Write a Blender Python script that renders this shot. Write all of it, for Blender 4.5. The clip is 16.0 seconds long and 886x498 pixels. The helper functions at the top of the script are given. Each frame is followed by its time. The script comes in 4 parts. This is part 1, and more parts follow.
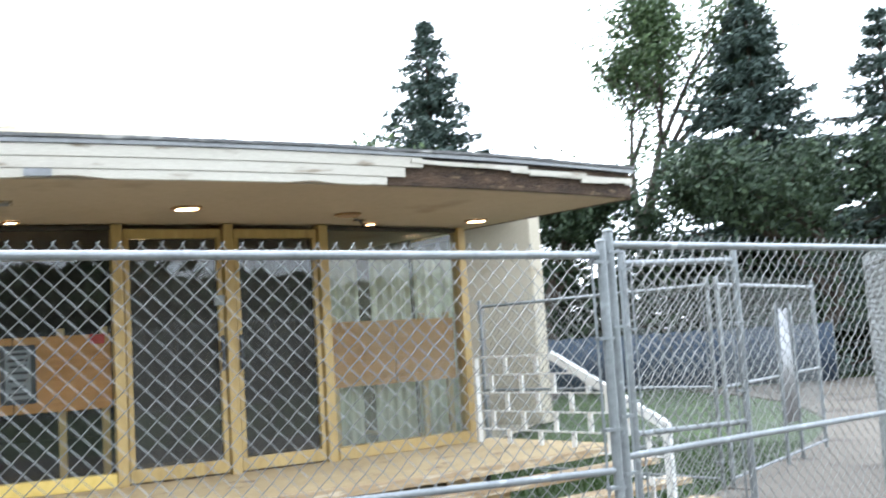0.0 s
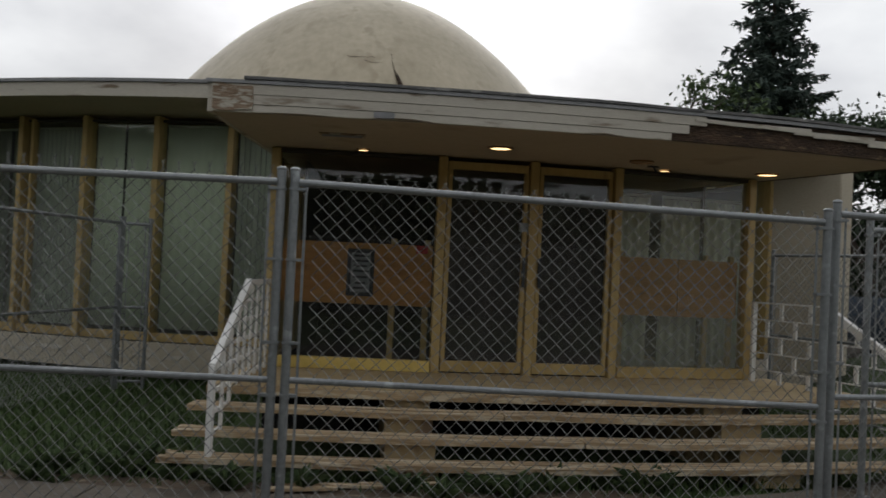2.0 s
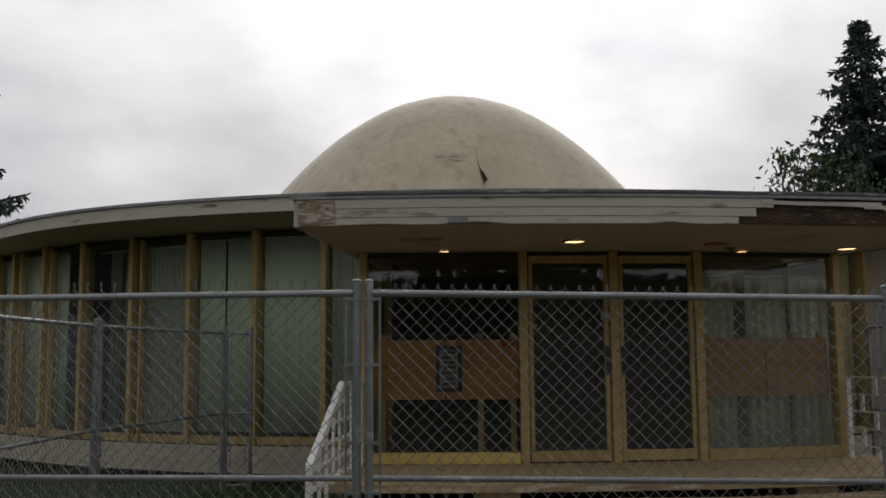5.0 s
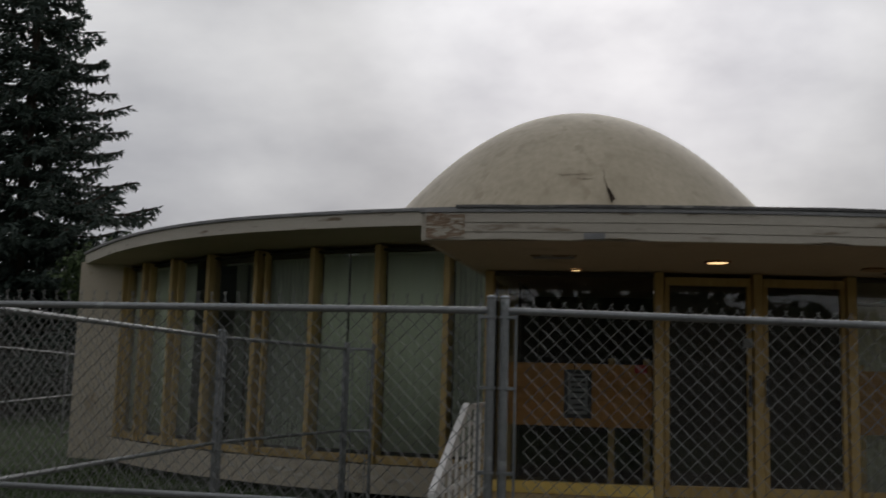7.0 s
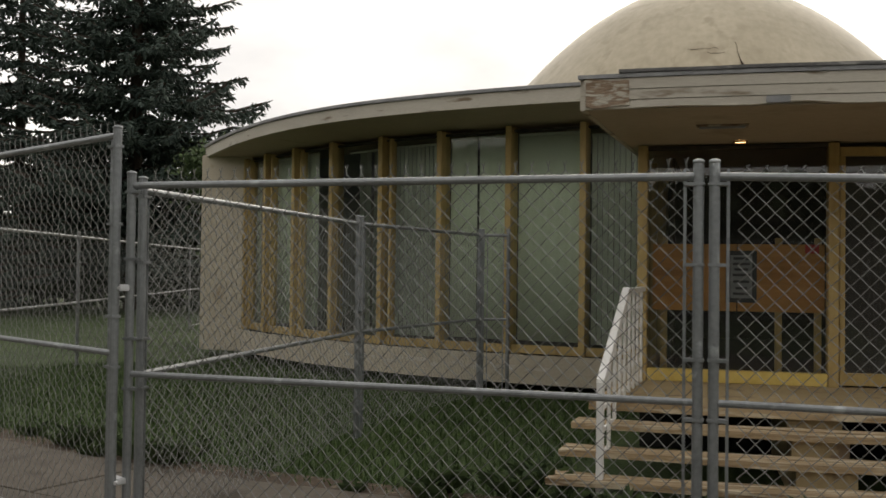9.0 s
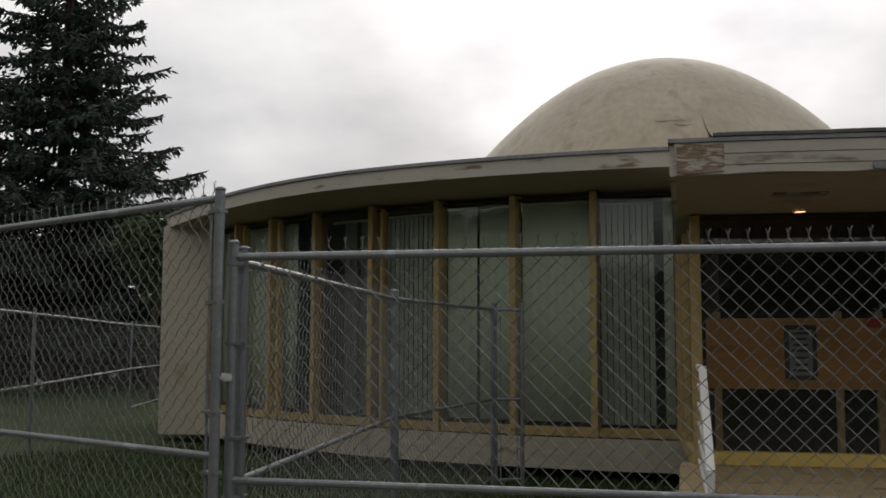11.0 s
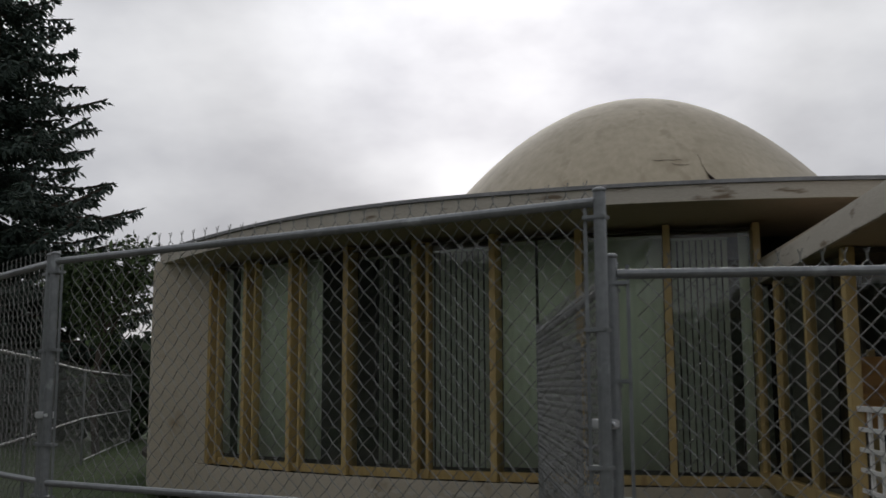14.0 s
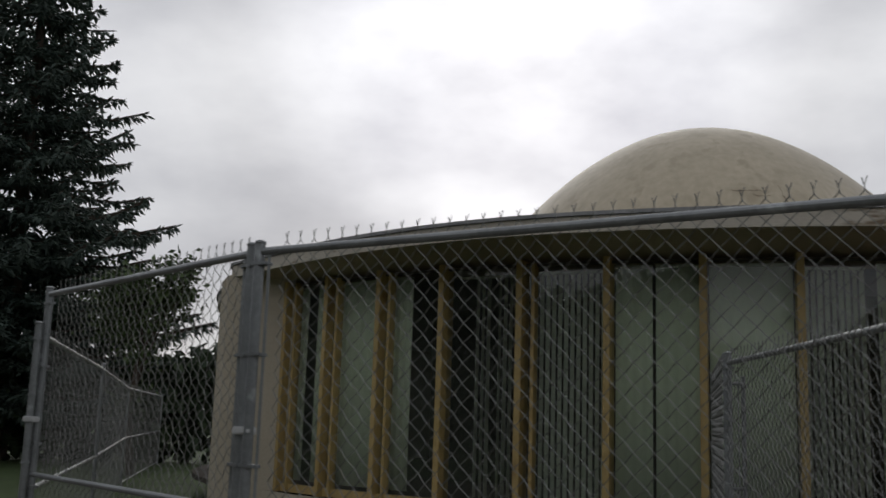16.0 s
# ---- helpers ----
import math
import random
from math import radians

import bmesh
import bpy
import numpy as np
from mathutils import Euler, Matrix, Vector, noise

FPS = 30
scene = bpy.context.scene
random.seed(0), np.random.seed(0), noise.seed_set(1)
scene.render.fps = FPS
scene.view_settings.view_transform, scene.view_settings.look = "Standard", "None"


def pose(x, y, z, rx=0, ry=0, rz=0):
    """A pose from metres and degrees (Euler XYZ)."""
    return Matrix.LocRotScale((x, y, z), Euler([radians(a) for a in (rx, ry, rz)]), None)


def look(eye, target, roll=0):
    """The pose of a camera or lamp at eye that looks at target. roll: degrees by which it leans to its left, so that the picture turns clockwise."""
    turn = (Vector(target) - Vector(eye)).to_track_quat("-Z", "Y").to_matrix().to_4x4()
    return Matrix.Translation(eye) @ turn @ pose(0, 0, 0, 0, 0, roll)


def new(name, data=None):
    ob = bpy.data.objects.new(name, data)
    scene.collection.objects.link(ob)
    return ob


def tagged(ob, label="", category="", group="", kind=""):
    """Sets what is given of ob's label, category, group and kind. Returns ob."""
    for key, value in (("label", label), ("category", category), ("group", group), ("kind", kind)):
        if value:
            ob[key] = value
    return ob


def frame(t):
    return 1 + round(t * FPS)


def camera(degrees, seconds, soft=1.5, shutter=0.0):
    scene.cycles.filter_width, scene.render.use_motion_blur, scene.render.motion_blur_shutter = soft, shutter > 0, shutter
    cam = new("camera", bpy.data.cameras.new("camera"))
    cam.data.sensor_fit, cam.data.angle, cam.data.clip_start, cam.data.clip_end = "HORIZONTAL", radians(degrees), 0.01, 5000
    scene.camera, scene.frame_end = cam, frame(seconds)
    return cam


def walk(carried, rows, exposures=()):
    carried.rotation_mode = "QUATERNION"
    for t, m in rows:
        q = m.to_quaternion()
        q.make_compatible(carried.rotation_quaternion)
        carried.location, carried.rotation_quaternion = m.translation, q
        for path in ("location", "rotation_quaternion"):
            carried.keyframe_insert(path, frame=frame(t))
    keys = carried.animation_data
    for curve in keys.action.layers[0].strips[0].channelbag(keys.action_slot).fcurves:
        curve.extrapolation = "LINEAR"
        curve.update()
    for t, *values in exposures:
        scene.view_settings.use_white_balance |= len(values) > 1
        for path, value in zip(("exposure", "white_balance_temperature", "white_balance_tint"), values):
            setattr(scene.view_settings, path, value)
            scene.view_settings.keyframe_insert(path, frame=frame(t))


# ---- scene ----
cam = camera(47.9, 16.0, soft=1.6, shutter=0.3)
PATH = [
    (0, (-1.385, -8.561, 1.593), (-0.487, -6.783, 1.779), -3.6),
    (0.5, (-1.415, -8.892, 1.582), (-0.705, -7.023, 1.66), -1.7),
    (1, (-1.505, -9.172, 1.597), (-0.889, -7.271, 1.682), 2.9),
    (1.5, (-1.482, -9.512, 1.595), (-1.033, -7.564, 1.664), 2.8),
    (2, (-1.41, -9.813, 1.588), (-1.137, -7.832, 1.634), 2.7),
    (2.5, (-1.442, -10.059, 1.584), (-1.275, -8.067, 1.618), 2.4),
    (3, (-1.363, -10.285, 1.606), (-1.259, -8.288, 1.642), 1.4),
    (3.5, (-1.236, -10.327, 1.634), (-1.159, -8.33, 1.698), 0.1),
    (4, (-1.253, -10.331, 1.641), (-1.181, -8.335, 1.746), -0.5),
    (6.5, (-1.236, -9.854, 1.64), (-1.242, -7.883, 1.975), 1.4),
    (7, (-1.365, -9.794, 1.655), (-1.535, -7.818, 1.913), 1.6),
    (7.5, (-1.496, -9.787, 1.633), (-1.776, -7.816, 1.824), 1.3),
    (8, (-1.536, -9.518, 1.602), (-1.899, -7.556, 1.734), 1.2),
    (8.5, (-1.625, -9.326, 1.596), (-2.004, -7.363, 1.671), 1.0),
    (9, (-1.857, -9.245, 1.582), (-2.224, -7.28, 1.622), 0.7),
    (9.5, (-2.129, -9.108, 1.589), (-2.479, -7.14, 1.647), 0.3),
    (12, (-3.842, -8.61, 1.633), (-3.928, -6.634, 1.93), 0.4),
    (12.5, (-4.184, -8.566, 1.603), (-4.249, -6.596, 1.937), 0.4),
    (13, (-4.517, -8.466, 1.607), (-4.532, -6.493, 1.934), 0.3),
    (13.5, (-4.925, -8.293, 1.603), (-4.884, -6.314, 1.893), -0.1),
    (14, (-5.221, -7.951, 1.589), (-5.185, -5.971, 1.867), -0.2),
    (14.5, (-5.571, -7.701, 1.566), (-5.56, -5.722, 1.854), 0.6),
    (15, (-5.868, -7.34, 1.584), (-5.866, -5.362, 1.881), 1.2),
    (15.5, (-6.079, -7.088, 1.549), (-6.049, -5.114, 1.871), 1.6),
    (16, (-6.434, -7.146, 1.527), (-6.407, -5.175, 1.869), 1.9),
]
walk(cam, [(t, look(e, g, r)) for t, e, g, r in PATH],
     exposures=[(0, 2.8, 5800, 5), (0.5, 2.2, 5800, 5), (1.0, 1.27, 5850, 6), (1.5, 0.68, 6150, 7), (2.0, 0.08, 6600, 8), (2.5, 0.2, 6750, 9), (4.0, 0.22, 6800, 10),
                (6.5, -0.72, 6600, 10), (7.5, -0.22, 6800, 10), (9.0, 0.55, 7350, 9), (9.7, 0.72, 7350, 9), (12.0, -0.62, 6550, 10), (12.6, -0.45, 6550, 10), (16.0, -0.34, 6550, 10)])

# ---- world and sun: bright overcast sky ----
SUN_DIR = Vector((0.085, 0.92, 0.375)).normalized()
world = bpy.data.worlds.new("overcast")
scene.world = world
world.use_nodes = True
wn, wl = world.node_tree.nodes, world.node_tree.links
wn.clear()
w_out, w_bg = wn.new("ShaderNodeOutputWorld"), wn.new("ShaderNodeBackground")
w_sky = wn.new("ShaderNodeTexSky")
w_sky.sky_type, w_sky.sun_disc = "NISHITA", False
w_sky.sun_elevation, w_sky.sun_rotation = radians(22), radians(5)
w_co, w_map = wn.new("ShaderNodeTexCoord"), wn.new("ShaderNodeMapping")
w_map.inputs["Scale"].default_value = (1.0, 1.0, 1.9)
w_map.inputs["Location"].default_value = (0.35, 0.2, 0.1)
w_no = wn.new("ShaderNodeTexNoise")
w_no.inputs["Scale"].default_value, w_no.inputs["Detail"].default_value = 2.3, 6.0
w_no.inputs["Roughness"].default_value = 0.5
w_ra = wn.new("ShaderNodeValToRGB")
w_ra.color_ramp.elements[0].position, w_ra.color_ramp.elements[0].color = 0.35, (4.1, 4.2, 4.7, 1)
w_ra.color_ramp.elements[1].position, w_ra.color_ramp.elements[1].color = 0.67, (9.3, 9.4, 9.7, 1)
w_mix = wn.new("ShaderNodeMix")
w_mix.data_type = "RGBA"
w_mix.inputs["Factor"].default_value = 0.93
wl.new(w_co.outputs["Generated"], w_map.inputs["Vector"])
wl.new(w_map.outputs["Vector"], w_no.inputs["Vector"])
wl.new(w_no.outputs["Fac"], w_ra.inputs["Fac"])
wl.new(w_sky.outputs["Color"], w_mix.inputs["A"])
w_dot, w_rng, w_mul = wn.new("ShaderNodeVectorMath"), wn.new("ShaderNodeMapRange"), wn.new("ShaderNodeVectorMath")
w_dot.operation, w_mul.operation = "DOT_PRODUCT", "SCALE"
w_dot.inputs[1].default_value = SUN_DIR
w_rng.interpolation_type = "SMOOTHSTEP"
w_rng.inputs["From Min"].default_value, w_rng.inputs["From Max"].default_value = -0.3, 1.0
w_rng.inputs["To Min"].default_value, w_rng.inputs["To Max"].default_value = 0.86, 1.14
wl.new(w_co.outputs["Generated"], w_dot.inputs[0])
wl.new(w_dot.outputs["Value"], w_rng.inputs["Value"])
wl.new(w_ra.outputs["Color"], w_mul.inputs[0])
w_glow = wn.new("ShaderNodeMapRange")
w_glow.interpolation_type = "SMOOTHSTEP"
w_glow.inputs["From Min"].default_value, w_glow.inputs["From Max"].default_value = 0.955, 1.0
w_glow.inputs["To Min"].default_value, w_glow.inputs["To Max"].default_value = 0.0, 0.95
w_sum = wn.new("ShaderNodeMath")
wl.new(w_dot.outputs["Value"], w_glow.inputs["Value"])
wl.new(w_rng.outputs["Result"], w_sum.inputs[0])
wl.new(w_glow.outputs["Result"], w_sum.inputs[1])
wl.new(w_sum.outputs[0], w_mul.inputs["Scale"])
wl.new(w_mul.outputs["Vector"], w_mix.inputs["B"])
wl.new(w_mix.outputs["Result"], w_bg.inputs["Color"])
w_bg.inputs["Strength"].default_value = 0.1
wl.new(w_bg.outputs["Background"], w_out.inputs["Surface"])
sun = new("sun", bpy.data.lights.new("sun", "SUN"))
sun.data.energy, sun.data.angle, sun.data.color = 0.6, radians(40), (1, 0.96, 0.9)
sun.matrix_world = look(SUN_DIR * 30, (0, 0, 0))


# ---- materials ----
def principled(name):
    m = bpy.data.materials.new(name)
    m.use_nodes = True
    return m, m.node_tree.nodes, m.node_tree.links, m.node_tree.nodes["Principled BSDF"]


def surface(name, dark, light, rough=0.8, metal=0.0, big=0.8, small=14.0, bump=0.15, stain=None, stain_at=0.62, spread=0.0,
            stretch=(1, 1, 1), dist=0.01):
    """A painted, wooden, stony or metal surface: two scales of variation, an optional stain colour, fine relief."""
    m, n, l, b = principled(name)
    co, mp = n.new("ShaderNodeTexCoord"), n.new("ShaderNodeMapping")
    mp.inputs["Scale"].default_value = stretch
    l.new(co.outputs["Object"], mp.inputs["Vector"])
    n1, n2 = n.new("ShaderNodeTexNoise"), n.new("ShaderNodeTexNoise")
    for q, s, d in ((n1, big, 6), (n2, small, 5)):
        q.inputs["Scale"].default_value, q.inputs["Detail"].default_value = s, d
        l.new(mp.outputs["Vector"], q.inputs["Vector"])
    add = n.new("ShaderNodeMath")
    add.operation = "MULTIPLY_ADD"
    add.inputs[1].default_value = 0.45
    l.new(n2.outputs["Fac"], add.inputs[0])
    half = n.new("ShaderNodeMath")
    half.operation = "MULTIPLY"
    half.inputs[1].default_value = 0.55
    l.new(n1.outputs["Fac"], half.inputs[0])
    l.new(half.outputs[0], add.inputs[2])
    fac = add.outputs[0]
    if spread:
        oi, sp = n.new("ShaderNodeObjectInfo"), n.new("ShaderNodeMath")
        sp.operation = "MULTIPLY_ADD"
        sp.inputs[1].default_value = spread
        l.new(oi.outputs["Random"], sp.inputs[0])
        l.new(fac, sp.inputs[2])
        fac = sp.outputs[0]
    ra = n.new("ShaderNodeValToRGB")
    e = ra.color_ramp.elements
    e[0].position, e[0].color = 0.32, (*dark, 1)
    e[1].position, e[1].color = 0.66, (*light, 1)
    l.new(fac, ra.inputs["Fac"])
    colour = ra.outputs["Color"]
    if stain:
        n3, r3, mx = n.new("ShaderNodeTexNoise"), n.new("ShaderNodeValToRGB"), n.new("ShaderNodeMix")
        n3.inputs["Scale"].default_value, n3.inputs["Detail"].default_value = big * 2.3, 8
        l.new(mp.outputs["Vector"], n3.inputs["Vector"])
        r3.color_ramp.elements[0].position, r3.color_ramp.elements[1].position = stain_at - 0.06, stain_at + 0.04
        l.new(n3.outputs["Fac"], r3.inputs["Fac"])
        mx.data_type = "RGBA"
        mx.inputs["B"].default_value = (*stain, 1)
        l.new(r3.outputs["Color"], mx.inputs["Factor"])
        l.new(colour, mx.inputs["A"])
        colour = mx.outputs["Result"]
    l.new(colour, b.inputs["Base Color"])
    b.inputs["Roughness"].default_value, b.inputs["Metallic"].default_value = rough, metal
    if bump:
        bu = n.new("ShaderNodeBump")
        bu.inputs["Strength"].default_value, bu.inputs["Distance"].default_value = bump, dist
        l.new(n2.outputs["Fac"], bu.inputs["Height"])
        l.new(bu.outputs["Normal"], b.inputs["Normal"])
    return m


def glass(name, tint, ior=1.5, rough=0.01):
    m = bpy.data.materials.new(name)
    m.use_nodes = True
    n, l = m.node_tree.nodes, m.node_tree.links
    n.clear()
    out, mix, fr = n.new("ShaderNodeOutputMaterial"), n.new("ShaderNodeMixShader"), n.new("ShaderNodeFresnel")
    tr, gl = n.new("ShaderNodeBsdfTransparent"), n.new("ShaderNodeBsdfGlossy")
    fr.inputs["IOR"].default_value = ior
    tr.inputs["Color"].default_value = (*tint, 1)
    gl.inputs["Roughness"].default_value = rough
    no, bu = n.new("ShaderNodeTexNoise"), n.new("ShaderNodeBump")
    no.inputs["Scale"].default_value = 1.3
    bu.inputs["Strength"].default_value, bu.inputs["Distance"].default_value = 0.06, 0.02
    co = n.new("ShaderNodeTexCoord")
    l.new(co.outputs["Object"], no.inputs["Vector"])
    l.new(no.outputs["Fac"], bu.inputs["Height"])
    l.new(bu.outputs["Normal"], gl.inputs["Normal"])
    l.new(fr.outputs["Fac"], mix.inputs["Fac"])
    l.new(tr.outputs["BSDF"], mix.inputs[1])
    l.new(gl.outputs["BSDF"], mix.inputs[2])
    l.new(mix.outputs["Shader"], out.inputs["Surface"])
    return m


def hazy(name, base, veil, amount):
    """The same glass with haze painted on as a diffuse veil, heavier in patches."""
    m = base.copy()
    m.name = name
    n, l = m.node_tree.nodes, m.node_tree.links
    out = [q for q in n if q.type == "OUTPUT_MATERIAL"][0]
    clear = out.inputs["Surface"].links[0].from_socket
    df, mix, no, mr = n.new("ShaderNodeBsdfDiffuse"), n.new("ShaderNodeMixShader"), n.new("ShaderNodeTexNoise"), n.new("ShaderNodeMapRange")
    df.inputs["Color"].default_value = (*veil, 1)
    no.inputs["Scale"].default_value, no.inputs["Detail"].default_value = 1.6, 5.0
    mr.inputs["From Min"].default_value, mr.inputs["From Max"].default_value = 0.3, 0.7
    mr.inputs["To Min"].default_value, mr.inputs["To Max"].default_value = amount * 0.6, amount * 1.4
    co = n.new("ShaderNodeTexCoord")
    l.new(co.outputs["Object"], no.inputs["Vector"])
    l.new(no.outputs["Fac"], mr.inputs["Value"])
    l.new(mr.outputs["Result"], mix.inputs["Fac"])
    l.new(clear, mix.inputs[1])
    l.new(df.outputs["BSDF"], mix.inputs[2])
    l.new(mix.outputs["Shader"], out.inputs["Surface"])
    return m


def leaves(name, a, b_, c):
    """Foliage: colour varies from clump to clump."""
    m, n, l, b = principled(name)
    g, ra = n.new("ShaderNodeNewGeometry"), n.new("ShaderNodeValToRGB")
    e = ra.color_ramp.elements
    e[0].color, e[1].color = (*a, 1), (*c, 1)
    e.new(0.5).color = (*b_, 1)
    l.new(g.outputs["Random Per Island"], ra.inputs["Fac"])
    l.new(ra.outputs["Color"], b.inputs["Base Color"])
    b.inputs["Roughness"].default_value = 0.75
    return m


M_DOME = surface("weathered dome coating", (0.355, 0.30, 0.20), (0.52, 0.45, 0.325), 0.45, 0, 0.6, 4.0, 0.06, (0.36, 0.30, 0.20), 0.64, stretch=(1.6, 1.6, 0.3), dist=0.02)
M_PLASTER = surface("cream stucco", (0.42, 0.37, 0.28), (0.52, 0.46, 0.36), 0.9, 0, 0.7, 40, 0.25, (0.33, 0.26, 0.17), 0.68)
M_FASCIA = surface("peeling cream paint", (0.46, 0.42, 0.35), (0.58, 0.54, 0.46), 0.8, 0, 0.9, 20, 0.3, (0.2, 0.15, 0.1), 0.67, stretch=(1, 1, 5))
M_SOFFIT = surface("soffit paint", (0.40, 0.33, 0.24), (0.48, 0.40, 0.30), 0.85, 0, 0.6, 18, 0.08, (0.34, 0.27, 0.19), 0.68)
M_FLASH = surface("grey metal flashing", (0.20, 0.20, 0.20), (0.33, 0.33, 0.33), 0.5, 0.6, 2, 15, 0.1)
M_ROT = surface("rotten bare wood", (0.018, 0.012, 0.008), (0.10, 0.06, 0.035), 0.95, 0, 3, 22, 0.8, (0.2, 0.14, 0.08), 0.66, stretch=(1, 1, 4), dist=0.03)
M_ROTLIGHT = surface("bare weathered wood", (0.16, 0.10, 0.06), (0.36, 0.27, 0.19), 0.9, 0, 4, 20, 0.6, (0.5, 0.46, 0.38), 0.55, stretch=(1, 1, 4), dist=0.02)
M_OCHRE = surface("ochre painted wood", (0.37, 0.255, 0.09), (0.51, 0.375, 0.155), 0.55, 0, 1.3, 25, 0.15, (0.25, 0.15, 0.06), 0.70, stretch=(1, 1, 0.3))
M_YELLOW = surface("yellow sill paint", (0.62, 0.45, 0.10), (0.74, 0.56, 0.18), 0.5, 0, 1.5, 20, 0.12, (0.4, 0.28, 0.08), 0.7)
M_TREAD = surface("weathered step boards", (0.15, 0.095, 0.048), (0.42, 0.31, 0.18), 0.85, 0, 1.8, 9, 0.6, (0.52, 0.44, 0.31), 0.57, 0.12, (0.7, 5, 6))
M_STRING = surface("step stringer paint", (0.36, 0.265, 0.135), (0.46, 0.355, 0.20), 0.85, 0, 2, 18, 0.3, (0.22, 0.15, 0.09), 0.66)
M_WHITE = surface("white painted lattice", (0.70, 0.69, 0.65), (0.82, 0.81, 0.78), 0.6, 0, 3, 30, 0.2, (0.42, 0.36, 0.28), 0.72)
M_STEEL = surface("galvanised steel", (0.19, 0.20, 0.205), (0.30, 0.315, 0.32), 0.42, 0.5, 4, 40, 0.06, (0.42, 0.44, 0.45), 0.68)
M_WIRE = surface("galvanised wire", (0.155, 0.156, 0.147), (0.27, 0.273, 0.26), 0.5, 0.4, 6, 30, 0.0)
# near-black: the shade below floor and deck is put into this colour
M_DARK = surface("dark underfloor shade", (0.012, 0.011, 0.010), (0.03, 0.028, 0.025), 0.95, 0, 1, 10, 0.2)
M_CONCRETE = surface("worn concrete paving", (0.075, 0.06, 0.045), (0.135, 0.115, 0.09), 0.9, 0, 0.5, 22, 0.3, (0.055, 0.043, 0.03), 0.62, 0.08)
M_SOIL = surface("bare soil", (0.04, 0.028, 0.018), (0.10, 0.07, 0.045), 0.95, 0, 2.5, 30, 0.6, (0.2, 0.16, 0.11), 0.62)
M_GRASS = surface("lawn", (0.022, 0.043, 0.008), (0.055, 0.09, 0.018), 0.9, 0, 0.6, 40, 0.7, (0.03, 0.05, 0.012), 0.6, dist=0.04)
M_BLADE = leaves("grass blades", (0.022, 0.046, 0.007), (0.040, 0.08, 0.013), (0.075, 0.12, 0.027))
M_CURTAIN = surface("pale green curtain", (0.66, 0.73, 0.58), (0.76, 0.82, 0.68), 0.85, 0, 0.8, 30, 0.05, (0.58, 0.63, 0.48), 0.66, 0.05, (1.5, 1.5, 0.3))
M_TAN = surface("tan curtain", (0.50, 0.40, 0.19), (0.62, 0.52, 0.28), 0.85, 0, 0.8, 30, 0.05, (0.42, 0.33, 0.16), 0.64, 0.05, (1.5, 1.5, 0.3))
M_SLAT = surface("grey blind slat", (0.56, 0.61, 0.52), (0.69, 0.73, 0.63), 0.7, 0, 1, 20, 0.03, None, 0.6, 0.2)
# inside surfaces: the dimness of the unlit rooms is put into both colours
M_INT = surface("dark interior shade", (0.035, 0.028, 0.022), (0.06, 0.048, 0.036), 0.9, 0, 0.7, 12, 0.05)
M_FLOOR = surface("shaded interior carpet", (0.035, 0.028, 0.022), (0.06, 0.05, 0.038), 0.95, 0, 1, 40, 0.2)
M_ORANGE = surface("orange stained plywood", (0.40, 0.19, 0.045), (0.56, 0.29, 0.08), 0.55, 0, 1.2, 9, 0.05, (0.36, 0.17, 0.04), 0.64, 0.06, (0.4, 0.4, 5))
M_SCREEN = surface("dark door screen", (0.035, 0.03, 0.027), (0.06, 0.05, 0.045), 0.6, 0, 2, 60, 0.2)
M_NOTICE = surface("notice paper", (0.20, 0.22, 0.23), (0.30, 0.32, 0.33), 0.7, 0, 3, 12, 0.0)
M_INK = surface("notice frame", (0.03, 0.032, 0.035), (0.06, 0.062, 0.065), 0.6, 0, 3, 12, 0.0)
M_RED = surface("red sign plastic", (0.45, 0.03, 0.03), (0.55, 0.05, 0.04), 0.5, 0, 3, 12, 0.0)
M_BARK = surface("bark", (0.035, 0.026, 0.02), (0.085, 0.065, 0.05), 0.95, 0, 1, 8, 0.8, stretch=(3, 3, 0.6), dist=0.05)
M_SPRUCE = leaves("spruce needles", (0.022, 0.038, 0.031), (0.040, 0.063, 0.050), (0.072, 0.100, 0.080))
M_LEAF = leaves("broad leaves", (0.022, 0.042, 0.012), (0.045, 0.075, 0.022), (0.08, 0.12, 0.04))
M_HEDGE = leaves("hedge leaves", (0.012, 0.026, 0.010), (0.022, 0.042, 0.016), (0.04, 0.062, 0.024))
# colour of the bluish, hazy shade beyond the lawn
M_BLUE = surface("blue grey hazy shade", (0.022, 0.034, 0.055), (0.04, 0.058, 0.085), 0.8, 0, 0.7, 12, 0.1)
M_GLASS = glass("window glass", (0.94, 0.97, 0.92), 1.6)
M_PORCHGLASS = glass("entrance glass", (0.93, 0.93, 0.90), 1.68)
# pale wash of reflected sky mixed into the entrance panes
M_HAZE = hazy("hazy entrance glass", M_PORCHGLASS, (0.42, 0.44, 0.36), 0.20)
M_FILM = hazy("lightly veiled glass", M_PORCHGLASS, (0.36, 0.37, 0.36), 0.03)
# veil that brightens the curtained windows, haze put into the glass colour
M_WINDOW = hazy("veiled window glass", M_GLASS, (0.40, 0.45, 0.37), 0.065)
M_LENS = bpy.data.materials.new("lamp lens")
M_LENS.use_nodes = True
M_LENS.node_tree.nodes["Principled BSDF"].inputs["Base Color"].default_value = (0.9, 0.7, 0.4, 1)
M_LENS.node_tree.nodes["Principled BSDF"].inputs["Emission Color"].default_value = (1.0, 0.68, 0.34, 1)
M_LENS.node_tree.nodes["Principled BSDF"].inputs["Emission Strength"].default_value = 2.2
